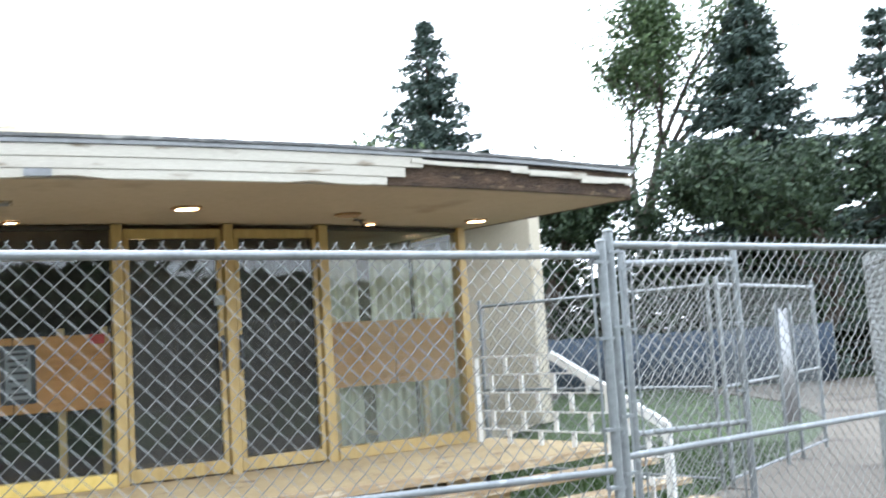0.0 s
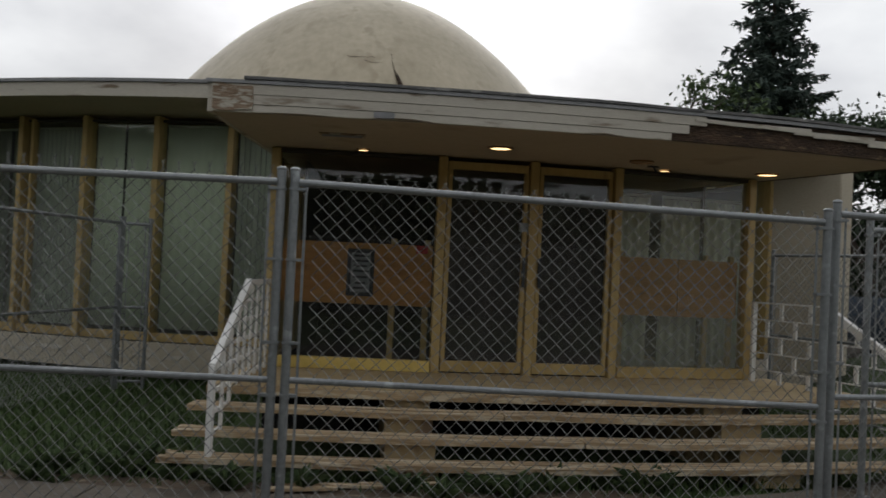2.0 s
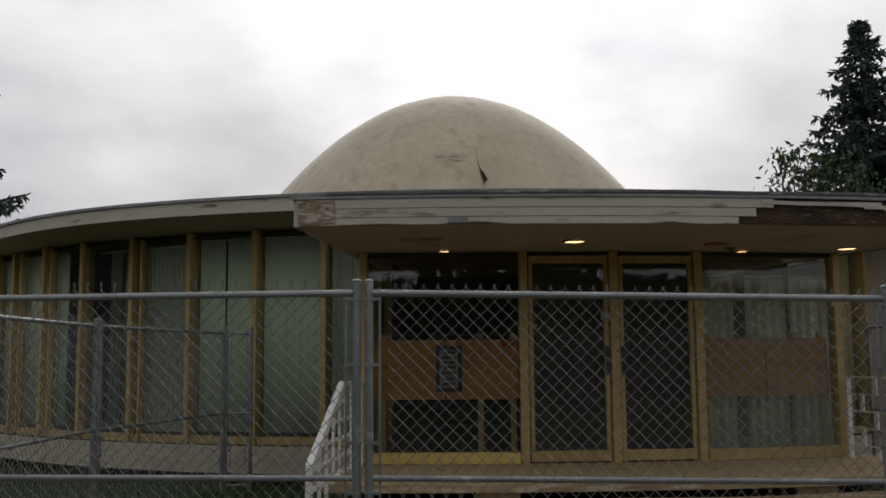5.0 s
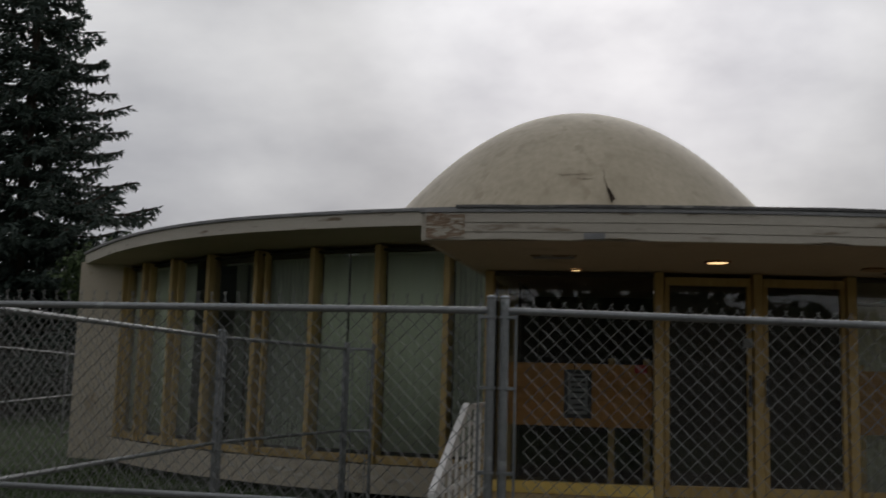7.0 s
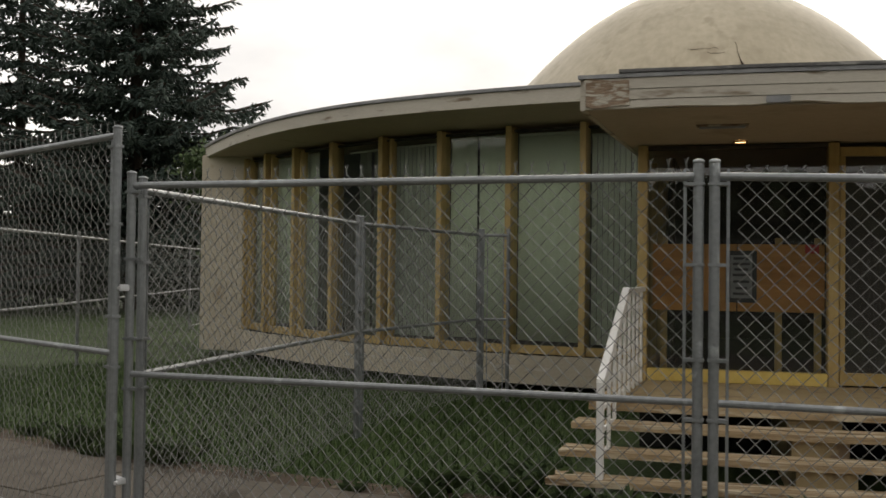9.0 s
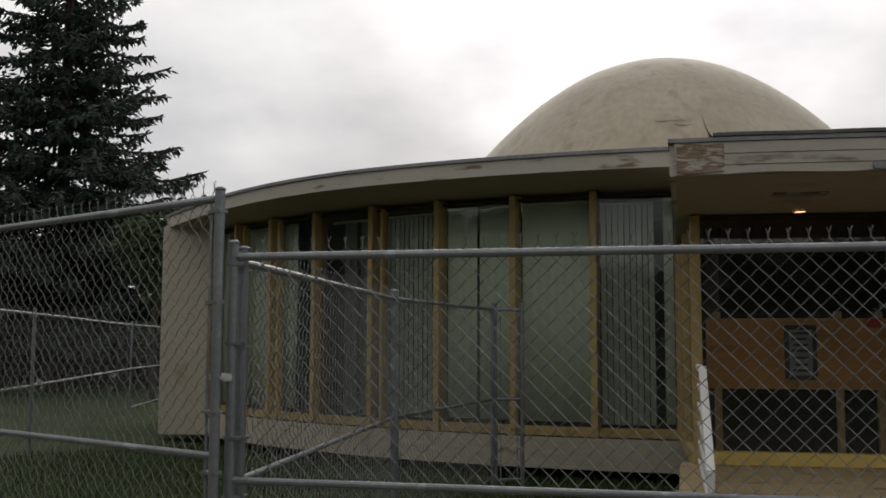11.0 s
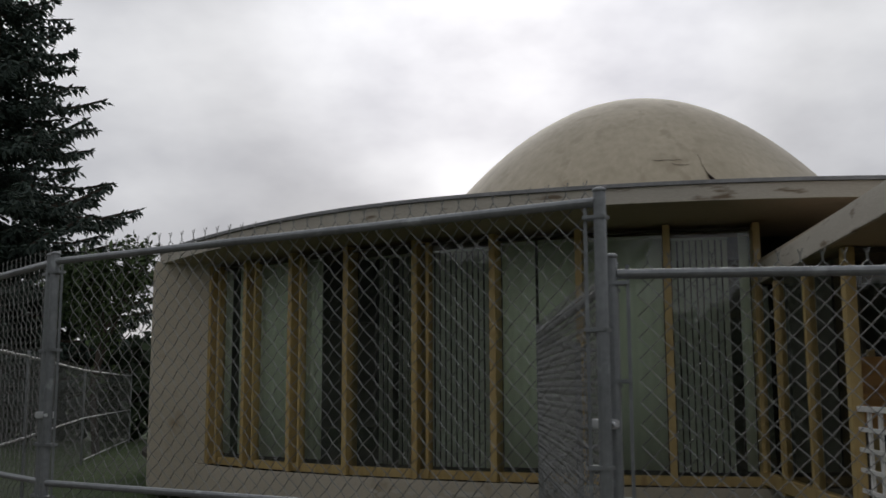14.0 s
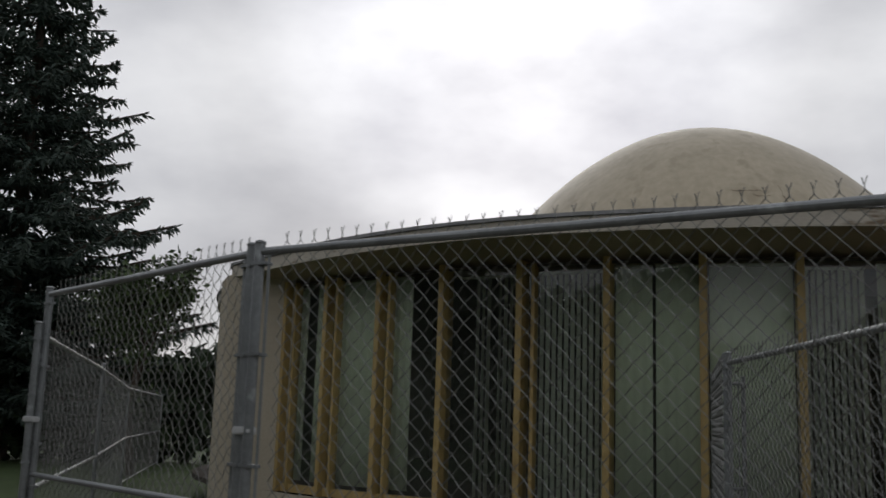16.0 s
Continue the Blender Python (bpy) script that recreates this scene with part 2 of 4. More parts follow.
M_FELT = surface("weathered roofing felt", (0.07, 0.07, 0.07), (0.19, 0.185, 0.18), 0.9, 0, 2.5, 25, 0.5, (0.30, 0.29, 0.27), 0.62, stretch=(1, 1, 4))
M_ZINC = surface("bright zinc", (0.60, 0.61, 0.62), (0.75, 0.76, 0.77), 0.4, 0.5, 6, 30, 0.05)
M_COPPER = surface("lamp reflector", (0.42, 0.24, 0.12), (0.55, 0.34, 0.18), 0.35, 0.6, 4, 20, 0.0)

# ---- mesh helpers ----
CX, CY = 0.1, 14.0
DOME = (-0.12, 15.44)


def polar(r, a, z=0.0):
    """A place at radius r and angle a (degrees, 0 towards the street, positive to the right) round the building's axis."""
    return Vector((CX + r * math.sin(radians(a)), CY - r * math.cos(radians(a)), z))


def thing(name, at=(0, 0, 0), **tags):
    ob = new(name)
    ob.location = at
    ob.empty_display_size = 0.1
    return tagged(ob, **tags)


def part(name, bm, material, parent=None, label="", smooth=False):
    me = bpy.data.meshes.new(name)
    bm.normal_update()
    bm.to_mesh(me)
    bm.free()
    me.materials.append(material)
    if smooth:
        for p in me.polygons:
            p.use_smooth = True
    ob = new(name, me)
    if parent:
        ob.parent = parent
        ob.matrix_parent_inverse = Matrix.Translation(-parent_place(parent))
    if label:
        ob["label"] = label
    return ob


def parent_place(ob):
    return Vector(ob.location)


def raw(name, verts, faces, material, parent=None, label="", smooth=False):
    me = bpy.data.meshes.new(name)
    me.from_pydata(verts, [], faces)
    me.materials.append(material)
    if smooth:
        for p in me.polygons:
            p.use_smooth = True
    ob = new(name, me)
    if parent:
        ob.parent = parent
        ob.matrix_parent_inverse = Matrix.Translation(-parent_place(parent))
    if label:
        ob["label"] = label
    return ob


def block(bm, m, sx, sy, sz, bevel=0.0):
    """A bevelled block of that size centred on the pose m."""
    g = bmesh.ops.create_cube(bm, size=1.0, matrix=m @ Matrix.Diagonal((sx, sy, sz, 1)))
    if bevel:
        ed = list({e for v in g["verts"] for e in v.link_edges})
        bmesh.ops.bevel(bm, geom=ed, offset=bevel, segments=2, affect="EDGES")
    return bm


def bar(bm, a, b, w, h=None, bevel=0.004, side=None):
    """A straight bar from a to b, w thick along side (by default level and across the bar) and h the other way."""
    a, b = Vector(a), Vector(b)
    d = (b - a).normalized()
    x = Vector(side) if side else Vector((d.y, -d.x, 0)) if abs(d.z) < 0.99 else Vector((1, 0, 0))
    x = (x - d * x.dot(d)).normalized()
    y = d.cross(x)
    m = Matrix((x, y, d)).transposed().to_4x4()
    return block(bm, Matrix.Translation((a + b) / 2) @ m, w, h or w, (b - a).length, bevel)


def tube(bm, a, b, r, n=10, caps=True):
    a, b = Vector(a), Vector(b)
    d = b - a
    m = Matrix.LocRotScale((a + b) / 2, d.to_track_quat("Z", "Y"), None)
    bmesh.ops.create_cone(bm, cap_ends=caps, segments=n, radius1=r, radius2=r, depth=d.length, matrix=m)
    return bm


def ring(bm, prof, a0, a1, step=1.0, centre=None, shape=None):
    """Sweeps a closed profile of (radius, z) round the axis from angle a0 to a1."""
    n = max(1, int(math.ceil(abs(a1 - a0) / step)))
    full = abs(a1 - a0) > 359.9
    rows = []
    for i in range(n if full else n + 1):
        a = a0 + (a1 - a0) * i / n
        k = shape(a) if shape else 0.0
        row = []
        for r, z in prof:
            p = polar(r + (k if r > 10.95 else 0.0), a, z)
            if centre:
                p = Vector((centre[0] + r * math.sin(radians(a)), centre[1] - r * math.cos(radians(a)), z))
            row.append(bm.verts.new(p))
        rows.append(row)
    m = len(prof)
    for i in range(len(rows) if full else len(rows) - 1):
        p, q = rows[i], rows[(i + 1) % len(rows)]
        for j in range(m):
            bm.faces.new((p[j], p[(j + 1) % m], q[(j + 1) % m], q[j]))
    if not full:
        bm.faces.new(rows[0])
        bm.faces.new(rows[-1][::-1])
    bmesh.ops.recalc_face_normals(bm, faces=bm.faces)
    return bm


def arc(r0, r1, z0, z1, a0, a1, step=1.0, shape=None):
    return ring(bmesh.new(), [(r0, z0), (r1, z0), (r1, z1), (r0, z1)], a0, a1, step, None, shape)


def post_at(bm, r, a, z0, z1, w, d, bevel=0.006):
    return block(bm, Matrix.Translation(polar(r, a, (z0 + z1) / 2)) @ pose(0, 0, 0, 0, 0, a), w, d, z1 - z0, bevel)


def span(bm, r, a0, a1, z0, z1, d, bevel=0.004):
    """A straight board between two angles at radius r, from z0 to z1, d thick."""
    p, q = polar(r, a0), polar(r, a1)
    w = (q - p).length
    ang = math.degrees(math.atan2(q.y - p.y, q.x - p.x))
    c = (p + q) / 2
    return block(bm, pose(c.x, c.y, (z0 + z1) / 2, 0, 0, ang), w, d, z1 - z0, bevel)


# ---- ground ----
def eave_in(a):
    """How far the eave draws in towards the ends of the glazed front."""
    s = min(1.0, max(0.0, (abs(a) - 25.0) / 30.0))
    u = min(1.0, max(0.0, (abs(a) - 56.0) / 6.0))
    e = min(1.0, max(0.0, (a - 30.5) / 3.0))
    return -0.55 * s * s * (3 - 2 * s) - 0.7 * u - 0.9 * e


GR, SEG = 16.85, 96
bm = bmesh.new()
# one sheet of lawn reaching the horizon
rs = [0.01, 4, 8, 12, 16, 20, 26, 34, 60, 150, 600, 2500]
rows = []
for r in rs:
    rows.append([bm.verts.new(polar(r, 360 * i / SEG, -0.03 + (0.02 * noise.noise(polar(r, 360 * i / SEG) * 0.4) if r < 40 else 0))) for i in range(SEG)])
for p, q in zip(rows, rows[1:]):
    for i in range(SEG):
        bm.faces.new((p[i], p[(i + 1) % SEG], q[(i + 1) % SEG], q[i]))
bmesh.ops.recalc_face_normals(bm, faces=bm.faces)
tagged(part("ground", bm, M_GRASS, smooth=True), "mown green lawn round the building", "ground", kind="structure")

# paving that rings the lawn: one piece, then slabs on it
def paving_edge(a):
    return GR - (1.4 if a > 24 else 0.0 if a < 4 else 1.4 * (a - 4) / 20)


bm = bmesh.new()
n = 80
lo, hi = [], []
for i in range(n + 1):
    a = -80 + 160 * i / n
    lo.append((paving_edge(a) + 0.06 * noise.noise((a * 0.3, 1, 0)), a))
    hi.append((24.0, a))
vt = [[bm.verts.new(polar(r, a, z)) for r, a in row] for row, z in ((lo, -0.08), (lo, -0.006), (hi, -0.006), (hi, -0.08))]
for k in range(3):
    for i in range(n):
        bm.faces.new((vt[k][i], vt[k + 1][i], vt[k + 1][i + 1], vt[k][i + 1]))
bmesh.ops.recalc_face_normals(bm, faces=bm.faces)
pavement = tagged(part("pavement", bm, M_CONCRETE), "worn grey-brown concrete paving around the lawn", "pavement", kind="structure")
for k, (r0, r1) in enumerate(((GR + 0.10, 18.0), (18.0, 19.5), (19.5, 21.0), (21.0, 22.5), (22.5, 24.0))):
    st_ = 4.9
    for i in range(14):
        a0 = -44 + i * st_ + (k % 2) * 1.3
        ri = r0
        if k == 0:
            ri = max(paving_edge(a0), paving_edge(a0 + st_)) + 0.05
        lift = 0.004 * math.sin(i * 2.3 + k * 1.7)
        bm = arc(ri + 0.006, r1 - 0.006, -0.02, 0.012 + lift, a0 + 0.02, a0 + st_ - 0.02, 1.7)
        part("slab", bm, M_CONCRETE, pavement)
bm = bmesh.new()
ring(bm, [(GR - 0.30, -0.03), (GR + 0.10, -0.03), (GR + 0.10, 0.002), (GR - 0.30, 0.004)], -60, 4, 1.0)
tagged(part("soil_strip", bm, M_SOIL), "strip of bare brown soil along the paving", "soil", kind="structure")

# ---- the round building ----
house = thing("round_building", (CX, CY, 0), label="round cream building with a weathered dome and projecting entrance", category="building")
MULL = [-8.2, -13.45, -18.8, -24.4, -30.0, -35.7, -41.15, -46.6, -51.9]
MULR = [14.3, 19.6, 24.9, 30.2]
GLR, EAVE = 10.8, 12.0
Z_SILL, Z_HEAD = 0.52, 3.42

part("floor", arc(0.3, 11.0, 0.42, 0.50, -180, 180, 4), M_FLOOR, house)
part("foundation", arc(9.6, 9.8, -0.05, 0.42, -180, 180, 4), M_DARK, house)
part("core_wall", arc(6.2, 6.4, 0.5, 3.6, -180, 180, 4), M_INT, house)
bm = ring(bmesh.new(), [(10.60, 0.13), (11.02, 0.13), (11.02, 0.50), (10.60, 0.50)], -57, 30.6, 1.2)
part("skirt_wall", bm, M_PLASTER, house)
# back of the drum, closed
part("back_wall", arc(10.35, 10.6, 0.0, 3.5, 32.0, 304, 3), M_PLASTER, house)
# end walls of the glazed front
bm = bmesh.new()
outline = [(-8.36, 7.29), (-9.37, 7.45), (-9.62, 8.2), (-8.6, 8.0)]
lo = [bm.verts.new((x, y, 0.1)) for x, y in outline]
hi = [bm.verts.new((x, y, 3.56)) for x, y in outline]
bm.faces.new(lo[::-1]); bm.faces.new(hi)
for i in range(4):
    bm.faces.new((lo[i], lo[(i + 1) % 4], hi[(i + 1) % 4], hi[i]))
bmesh.ops.bevel(bm, geom=bm.edges[:], offset=0.012, segments=2, affect="EDGES")
bmesh.ops.recalc_face_normals(bm, faces=bm.faces)
part("end_wall", bm, M_PLASTER, house)
bm = bmesh.new()
p, q = polar(10.9, 30.4), polar(11.9, 31.5)
outline = [(p.x, p.y), (q.x, q.y), (q.x + 0.25, q.y + 0.1), (p.x + 0.55, p.y + 0.35)]
lo = [bm.verts.new((x, y, 0.34)) for x, y in outline]
hi = [bm.verts.new((x, y, 3.56)) for x, y in outline]
bm.faces.new(lo[::-1]); bm.faces.new(hi)
for i in range(4):
    bm.faces.new((lo[i], lo[(i + 1) % 4], hi[(i + 1) % 4], hi[i]))
bmesh.ops.bevel(bm, geom=bm.edges[:], offset=0.012, segments=2, affect="EDGES")
bmesh.ops.recalc_face_normals(bm, faces=bm.faces)
part("end_wall", bm, M_PLASTER, house)

# roof: shallow cone, fascia, flashing, soffit
bm = ring(bmesh.new(), [(4.0, 3.62), (EAVE - 0.06, 3.56), (EAVE - 0.06, 3.735), (4.0, 4.15)], -180, 180, 2, None, eave_in)
part("roof", bm, M_FLASH, house)
bm = ring(bmesh.new(), [(EAVE - 0.05, 3.53), (EAVE, 3.53), (EAVE, 3.70), (EAVE - 0.05, 3.70)], -180, 180, 1.5, None, eave_in)
part("fascia", bm, M_FASCIA, house)
bm = ring(bmesh.new(), [(EAVE - 0.15, 3.705), (EAVE + 0.03, 3.705), (EAVE + 0.03, 3.745), (EAVE - 0.15, 3.755)], -180, 180, 1.5, None, eave_in)
part("flashing", bm, M_FLASH, house)
bm = ring(bmesh.new(), [(9.9, 3.44), (EAVE - 0.055, 3.535), (EAVE - 0.055, 3.552), (9.9, 3.47)], -180, 180, 2, None, eave_in)
part("soffit", bm, M_SOFFIT, house)

# dome with its crack
dome_prof = []
for i in range(29):
    r = 5.75 * i / 28
    dome_prof.append((max(r, 0.002), 8.40 - 0.132 * r * r))
bm = bmesh.new()
N = 128
rows = []
for r, z in dome_prof:
    rows.append([bm.verts.new((DOME[0] + r * math.sin(2 * math.pi * i / N), DOME[1] - r * math.cos(2 * math.pi * i / N), z + 0.008 * noise.noise((r * 0.8, i * 0.12, 3)))) for i in range(N)])
for p, q in zip(rows, rows[1:]):
    for i in range(N):
        bm.faces.new((p[i], q[i], q[(i + 1) % N], p[(i + 1) % N]))
bmesh.ops.recalc_face_normals(bm, faces=bm.faces)
dome = part("dome", bm, M_DOME, house, "tan weathered dome with stains and a crack", smooth=True)

def on_dome(x, z, lift=0.0):
    r = math.sqrt(max(0.0, (8.40 - z) / 0.132)) + lift
    return Vector((x, DOME[1] - math.sqrt(r * r - (x - DOME[0]) ** 2), z))


bm = bmesh.new()
line = [(0.19, 6.20), (0.22, 6.08), (0.21, 5.96), (0.24, 5.82), (0.27, 5.66), (0.31, 5.48), (0.33, 5.36)]
wid = [0.004, 0.006, 0.006, 0.010, 0.025, 0.035, 0.03]
lr = [[bm.verts.new(on_dome(x + s_ * w, z, 0.02)) for s_ in (-0.3, 1.0)] for (x, z), w in zip(line, wid)]
for p, q in zip(lr, lr[1:]):
    bm.faces.new((p[0], p[1], q[1], q[0]))
bmesh.ops.solidify(bm, geom=bm.faces[:], thickness=0.015)
part("crack", bm, M_ROT, dome, "dark open crack")
bm = bmesh.new()
flap = [(0.25, 5.76), (0.34, 5.60), (0.41, 5.40), (0.32, 5.36)]
bm.faces.new([bm.verts.new(on_dome(x, z, 0.03 + 0.05 * k)) for k, (x, z) in enumerate(flap)])
bmesh.ops.solidify(bm, geom=bm.faces[:], thickness=0.012)
part("peeled_flap", bm, M_ROT, dome, "peeled dark flap of coating")
for x0, z0, n_ in ((-0.74, 6.05, 8), (-0.37, 5.94, 5)):
    bm = bmesh.new()
    prev = None
    for i in range(n_):
        x, z = x0 + 0.085 * i, z0 + 0.05 * noise.noise((i * 0.9, x0, 2))
        cur = [bm.verts.new(on_dome(x, z + h_, 0.012)) for h_ in (0, 0.007 + 0.012 * abs(noise.noise((i * 1.3, 4, x0))))]
        if prev:
            bm.faces.new((prev[0], cur[0], cur[1], prev[1]))
        prev = cur
    bmesh.ops.solidify(bm, geom=bm.faces[:], thickness=0.008)
    part("hairline_crack", bm, M_ROT, dome)

def sheet(bm, inside):
    """A pane without its inner face, so that light is bent once, at the outer side."""
    bm.normal_update()
    gone = [f_ for f_ in bm.faces if f_.normal.dot((Vector(inside) - f_.calc_center_median()).normalized()) > 0.7 and abs(f_.normal.z) < 0.5]
    big = max(f_.calc_area() for f_ in bm.faces)
    bmesh.ops.delete(bm, geom=[f_ for f_ in gone if f_.calc_area() > 0.5 * big], context="FACES_ONLY")
    return bm


AXIS = (CX, CY, 1.7)


# glazing of the round front
def bay(r, a0, a1, z0, z1, mat):
    w = part("window", span(bmesh.new(), r, a0, a1, z0 - 0.02, z0 + 0.09, 0.10), M_OCHRE, house)
    # rail in the near-black colour, so the eave's shade is painted on it
    part("shaded_head_rail", span(bmesh.new(), r, a0, a1, z1 - 0.03, z1, 0.06), M_INT, w)
    g = part("pane", sheet(span(bmesh.new(), r, a0, a1, z0 + 0.09, z1 - 0.03, 0.012, 0), AXIS), mat, w)
    g.visible_shadow = False
    return w


for lst in (MULL, MULR):
    for a in lst:
        part("mullion", post_at(bmesh.new(), GLR + 0.01, a, 0.42, Z_HEAD + 0.04, 0.082, 0.23), M_OCHRE, house)
    for a0, a1 in zip(lst, lst[1:]):
        a0, a1 = sorted((a0, a1))
        w = bay(GLR, a0, a1, Z_SILL, Z_HEAD, M_WINDOW)
# slim extra mullions that split the far bays
for a in (-29.15, -40.3, -45.6, -50.8):
    part("mullion", post_at(bmesh.new(), GLR + 0.02, a, 0.5, Z_HEAD, 0.045, 0.12), M_OCHRE, house)

# entrance vestibule
DR = 13.95
PA = [-7.54, -0.78, 3.07, 6.78, 13.35]
Z_D, Z_S = 0.59, 2.74
for a in PA:
    part("entrance_post", post_at(bmesh.new(), DR, a, Z_D - 0.02, Z_S, 0.088, 0.14), M_OCHRE, house)
for a0, a1 in ((PA[0], PA[1]), (PA[3], PA[4])):
    w = part("window", span(bmesh.new(), DR + 0.02, a0 + 0.2, a1 - 0.2, Z_D, Z_D + 0.11, 0.12), M_YELLOW if a0 < 0 else M_OCHRE, house)
    # near-black as well: shade under the porch soffit put into the rail
    part("shaded_head_rail", span(bmesh.new(), DR, a0, a1, 2.70, 2.735, 0.08), M_INT, w)
    g = part("pane", sheet(span(bmesh.new(), DR, a0, a1, Z_D + 0.11, 2.70, 0.012, 0), AXIS), M_FILM if a0 < 0 else M_HAZE, w)
    g.visible_shadow = False
for a0, a1 in ((PA[1], PA[2]), (PA[2], PA[3])):
    d = part("door", span(bmesh.new(), DR + 0.01, a0 + 0.23, a1 - 0.23, Z_D + 0.012, Z_D + 0.12, 0.05), M_OCHRE, house)
    part("top_rail", span(bmesh.new(), DR + 0.01, a0 + 0.23, a1 - 0.23, 2.62, 2.70, 0.05), M_OCHRE, d)
    for a in (a0 + 0.32, a1 - 0.32):
        part("stile", post_at(bmesh.new(), DR + 0.01, a, Z_D + 0.12, 2.62, 0.045, 0.05), M_OCHRE, d)
    g = part("pane", sheet(span(bmesh.new(), DR + 0.005, a0 + 0.4, a1 - 0.4, Z_D + 0.12, 2.62, 0.01, 0), AXIS), M_FILM, d)
    g.visible_shadow = False
    part("screen", span(bmesh.new(), DR - 0.03, a0 + 0.4, a1 - 0.4, Z_D + 0.12, 2.62, 0.006, 0), M_SCREEN, d)
    hp = polar(DR + 0.06, a1 - 0.34 if a0 < 2 else a0 + 0.34, 1.62)
    part("handle", bar(bmesh.new(), hp - Vector((0, 0, 0.15)), hp + Vector((0, 0, 0.15)), 0.03, 0.035), M_INK, d)
# sides of the vestibule back to the round front
for a, b in ((PA[0], MULL[0]), (PA[4], MULR[0])):
    p, q = polar(DR, a), polar(GLR, b)
    for k in (0.36, 0.7):
        c = p.lerp(q, k)
        ang = math.degrees(math.atan2(q.y - p.y, q.x - p.x))
        part("side_mullion", block(bmesh.new(), pose(c.x, c.y, (0.5 + 2.7) / 2, 0, 0, ang), 0.08, 0.1, 2.2, 0.005), M_OCHRE, house)
    w = part("window", bar(bmesh.new(), p + Vector((0, 0, 0.6)), q + Vector((0, 0, 0.6)), 0.1, 0.14), M_OCHRE, house)
    bm = bmesh.new()
    c = (p + q) / 2
    block(bm, pose(c.x, c.y, 1.68, 0, 0, math.degrees(math.atan2(q.y - p.y, q.x - p.x))), (q - p).length - 0.1, 0.01, 2.02)
    g = part("pane", sheet(bm, (0.9, c.y, 1.7)), M_GLASS, w)
    g.visible_shadow = False
    # near-black panel that paints the dim inside behind the side pane
    part("dark_side_panel", block(bmesh.new(), pose(c.x + (0.25 if a < 0 else -0.25), c.y, 1.68, 0, 0, math.degrees(math.atan2(q.y - p.y, q.x - p.x))), (q - p).length * 0.72, 0.03, 2.0), M_INT, w)
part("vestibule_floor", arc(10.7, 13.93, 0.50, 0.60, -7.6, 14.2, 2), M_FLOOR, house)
# wooden counter front inside
for b0, b1 in ((-7.2, -1.0), (7.0, 13.1)):
    band = thing("plywood_panel", polar(13.8, (b0 + b1) / 2, 1.22), label="orange stained plywood panel across the entrance window", category="panel", group="plywood panels")
    for a0, a1 in ((b0, (b0 + b1) / 2 - 0.02), ((b0 + b1) / 2 + 0.02, b1)):
        part("board", arc(13.855, 13.875, 1.23, 1.84, a0, a1, 2), M_ORANGE, band)
    for a in (b0 + 0.4, b0 + 4.6, b1 - 0.2):
        part("support", post_at(bmesh.new(), 13.82, a, 0.60, 1.9, 0.06, 0.05), M_OCHRE, band)

# porch roof
A0, A1 = -8.15, 14.2
FR = 16.14


def porch_in(a):
    """The porch front draws in slightly towards its rotten end."""
    return -0.004 * (a + 8)


def pf(r, a, z):
    return polar(r + porch_in(a), a, z)


bm = ring(bmesh.new(), [(10.9, 2.748), (FR - 0.06, 2.748), (FR - 0.06, 2.963), (10.9, 3.023)], A0, A1, 1.0, None, porch_in)
porch = part("porch_roof", bm, M_SOFFIT, house, "flat porch roof with rotten edge")
part("porch_flashing", ring(bmesh.new(), [(FR - 0.35, 2.975), (FR + 0.02, 2.967), (FR + 0.02, 2.995), (FR - 0.35, 3.0)], A0 - 0.15, A1 + 0.1, 1.0, None, porch_in), M_FLASH, porch)
bm = arc(FR - 0.36, FR + 0.035, 2.999, 3.022, A0 + 0.9, A1 + 0.1, 0.5, porch_in)
for v in bm.verts:
    v.co.z += 0.008 * noise.noise((v.co.x * 1.7, 2.0, 0.3))
part("roofing_felt", bm, M_FELT, porch, "torn grey roofing felt along the edge")
for k, (z0, z1, end) in enumerate(((2.748, 2.808, 5.0), (2.812, 2.883, 5.55), (2.887, 2.963, 6.1))):
    bm = arc(FR - 0.05, FR + 0.006 * (k - 1), z0, z1, A0, end, 0.35, porch_in)
    for v in bm.verts:
        j = noise.noise((v.co.x * 2.3, k * 5.0, 0.5))
        if k == 0 and v.co.z < 2.763:
            v.co.z += max(0.0, j - 0.12) * 0.06
    part("fascia_board", bm, M_FASCIA, porch)
part("bare_fascia", arc(FR - 0.055, FR - 0.02, 2.753, 2.958, 5.0, A1, 0.5, porch_in), M_ROT, porch, "dark rotten wood laid bare")
rnd = random.Random(4)
for i in range(9):
    a = 5.6 + i * 1.0 + rnd.random() * 0.5
    l = 0.7 + rnd.random() * 1.2
    z = 2.933 - 0.012 * i * rnd.random()
    p, q = pf(FR + 0.01, a, z), pf(FR + 0.012, min(A1, a + l * 1.6), z - 0.015 + 0.03 * rnd.random())
    part("splinter", bar(bmesh.new(), p, q, 0.012, 0.03 + 0.02 * rnd.random(), 0.003), M_FASCIA, porch)
for a, sgn in ((A0, -1), (A1, 1)):
    p, q = pf(FR - 0.03, a + sgn * 0.05, 0), polar(11.0, a + sgn * 0.05, 0)
    part("side_fascia", bar(bmesh.new(), p + Vector((0, 0, 2.853)), q + Vector((0, 0, 2.853)), 0.04, 0.22), M_FASCIA if a < 0 else M_ROT, porch)
bm = arc(FR - 0.02, FR + 0.012, 2.763, 2.958, A0 + 0.05, A0 + 1.15, 0.25, porch_in)
for v in bm.verts:
    v.co.z += 0.03 * noise.noise((v.co.x * 6, v.co.z * 9, 3))
part("peeled_corner", bm, M_ROTLIGHT, porch, "bare weathered wood at the corner")
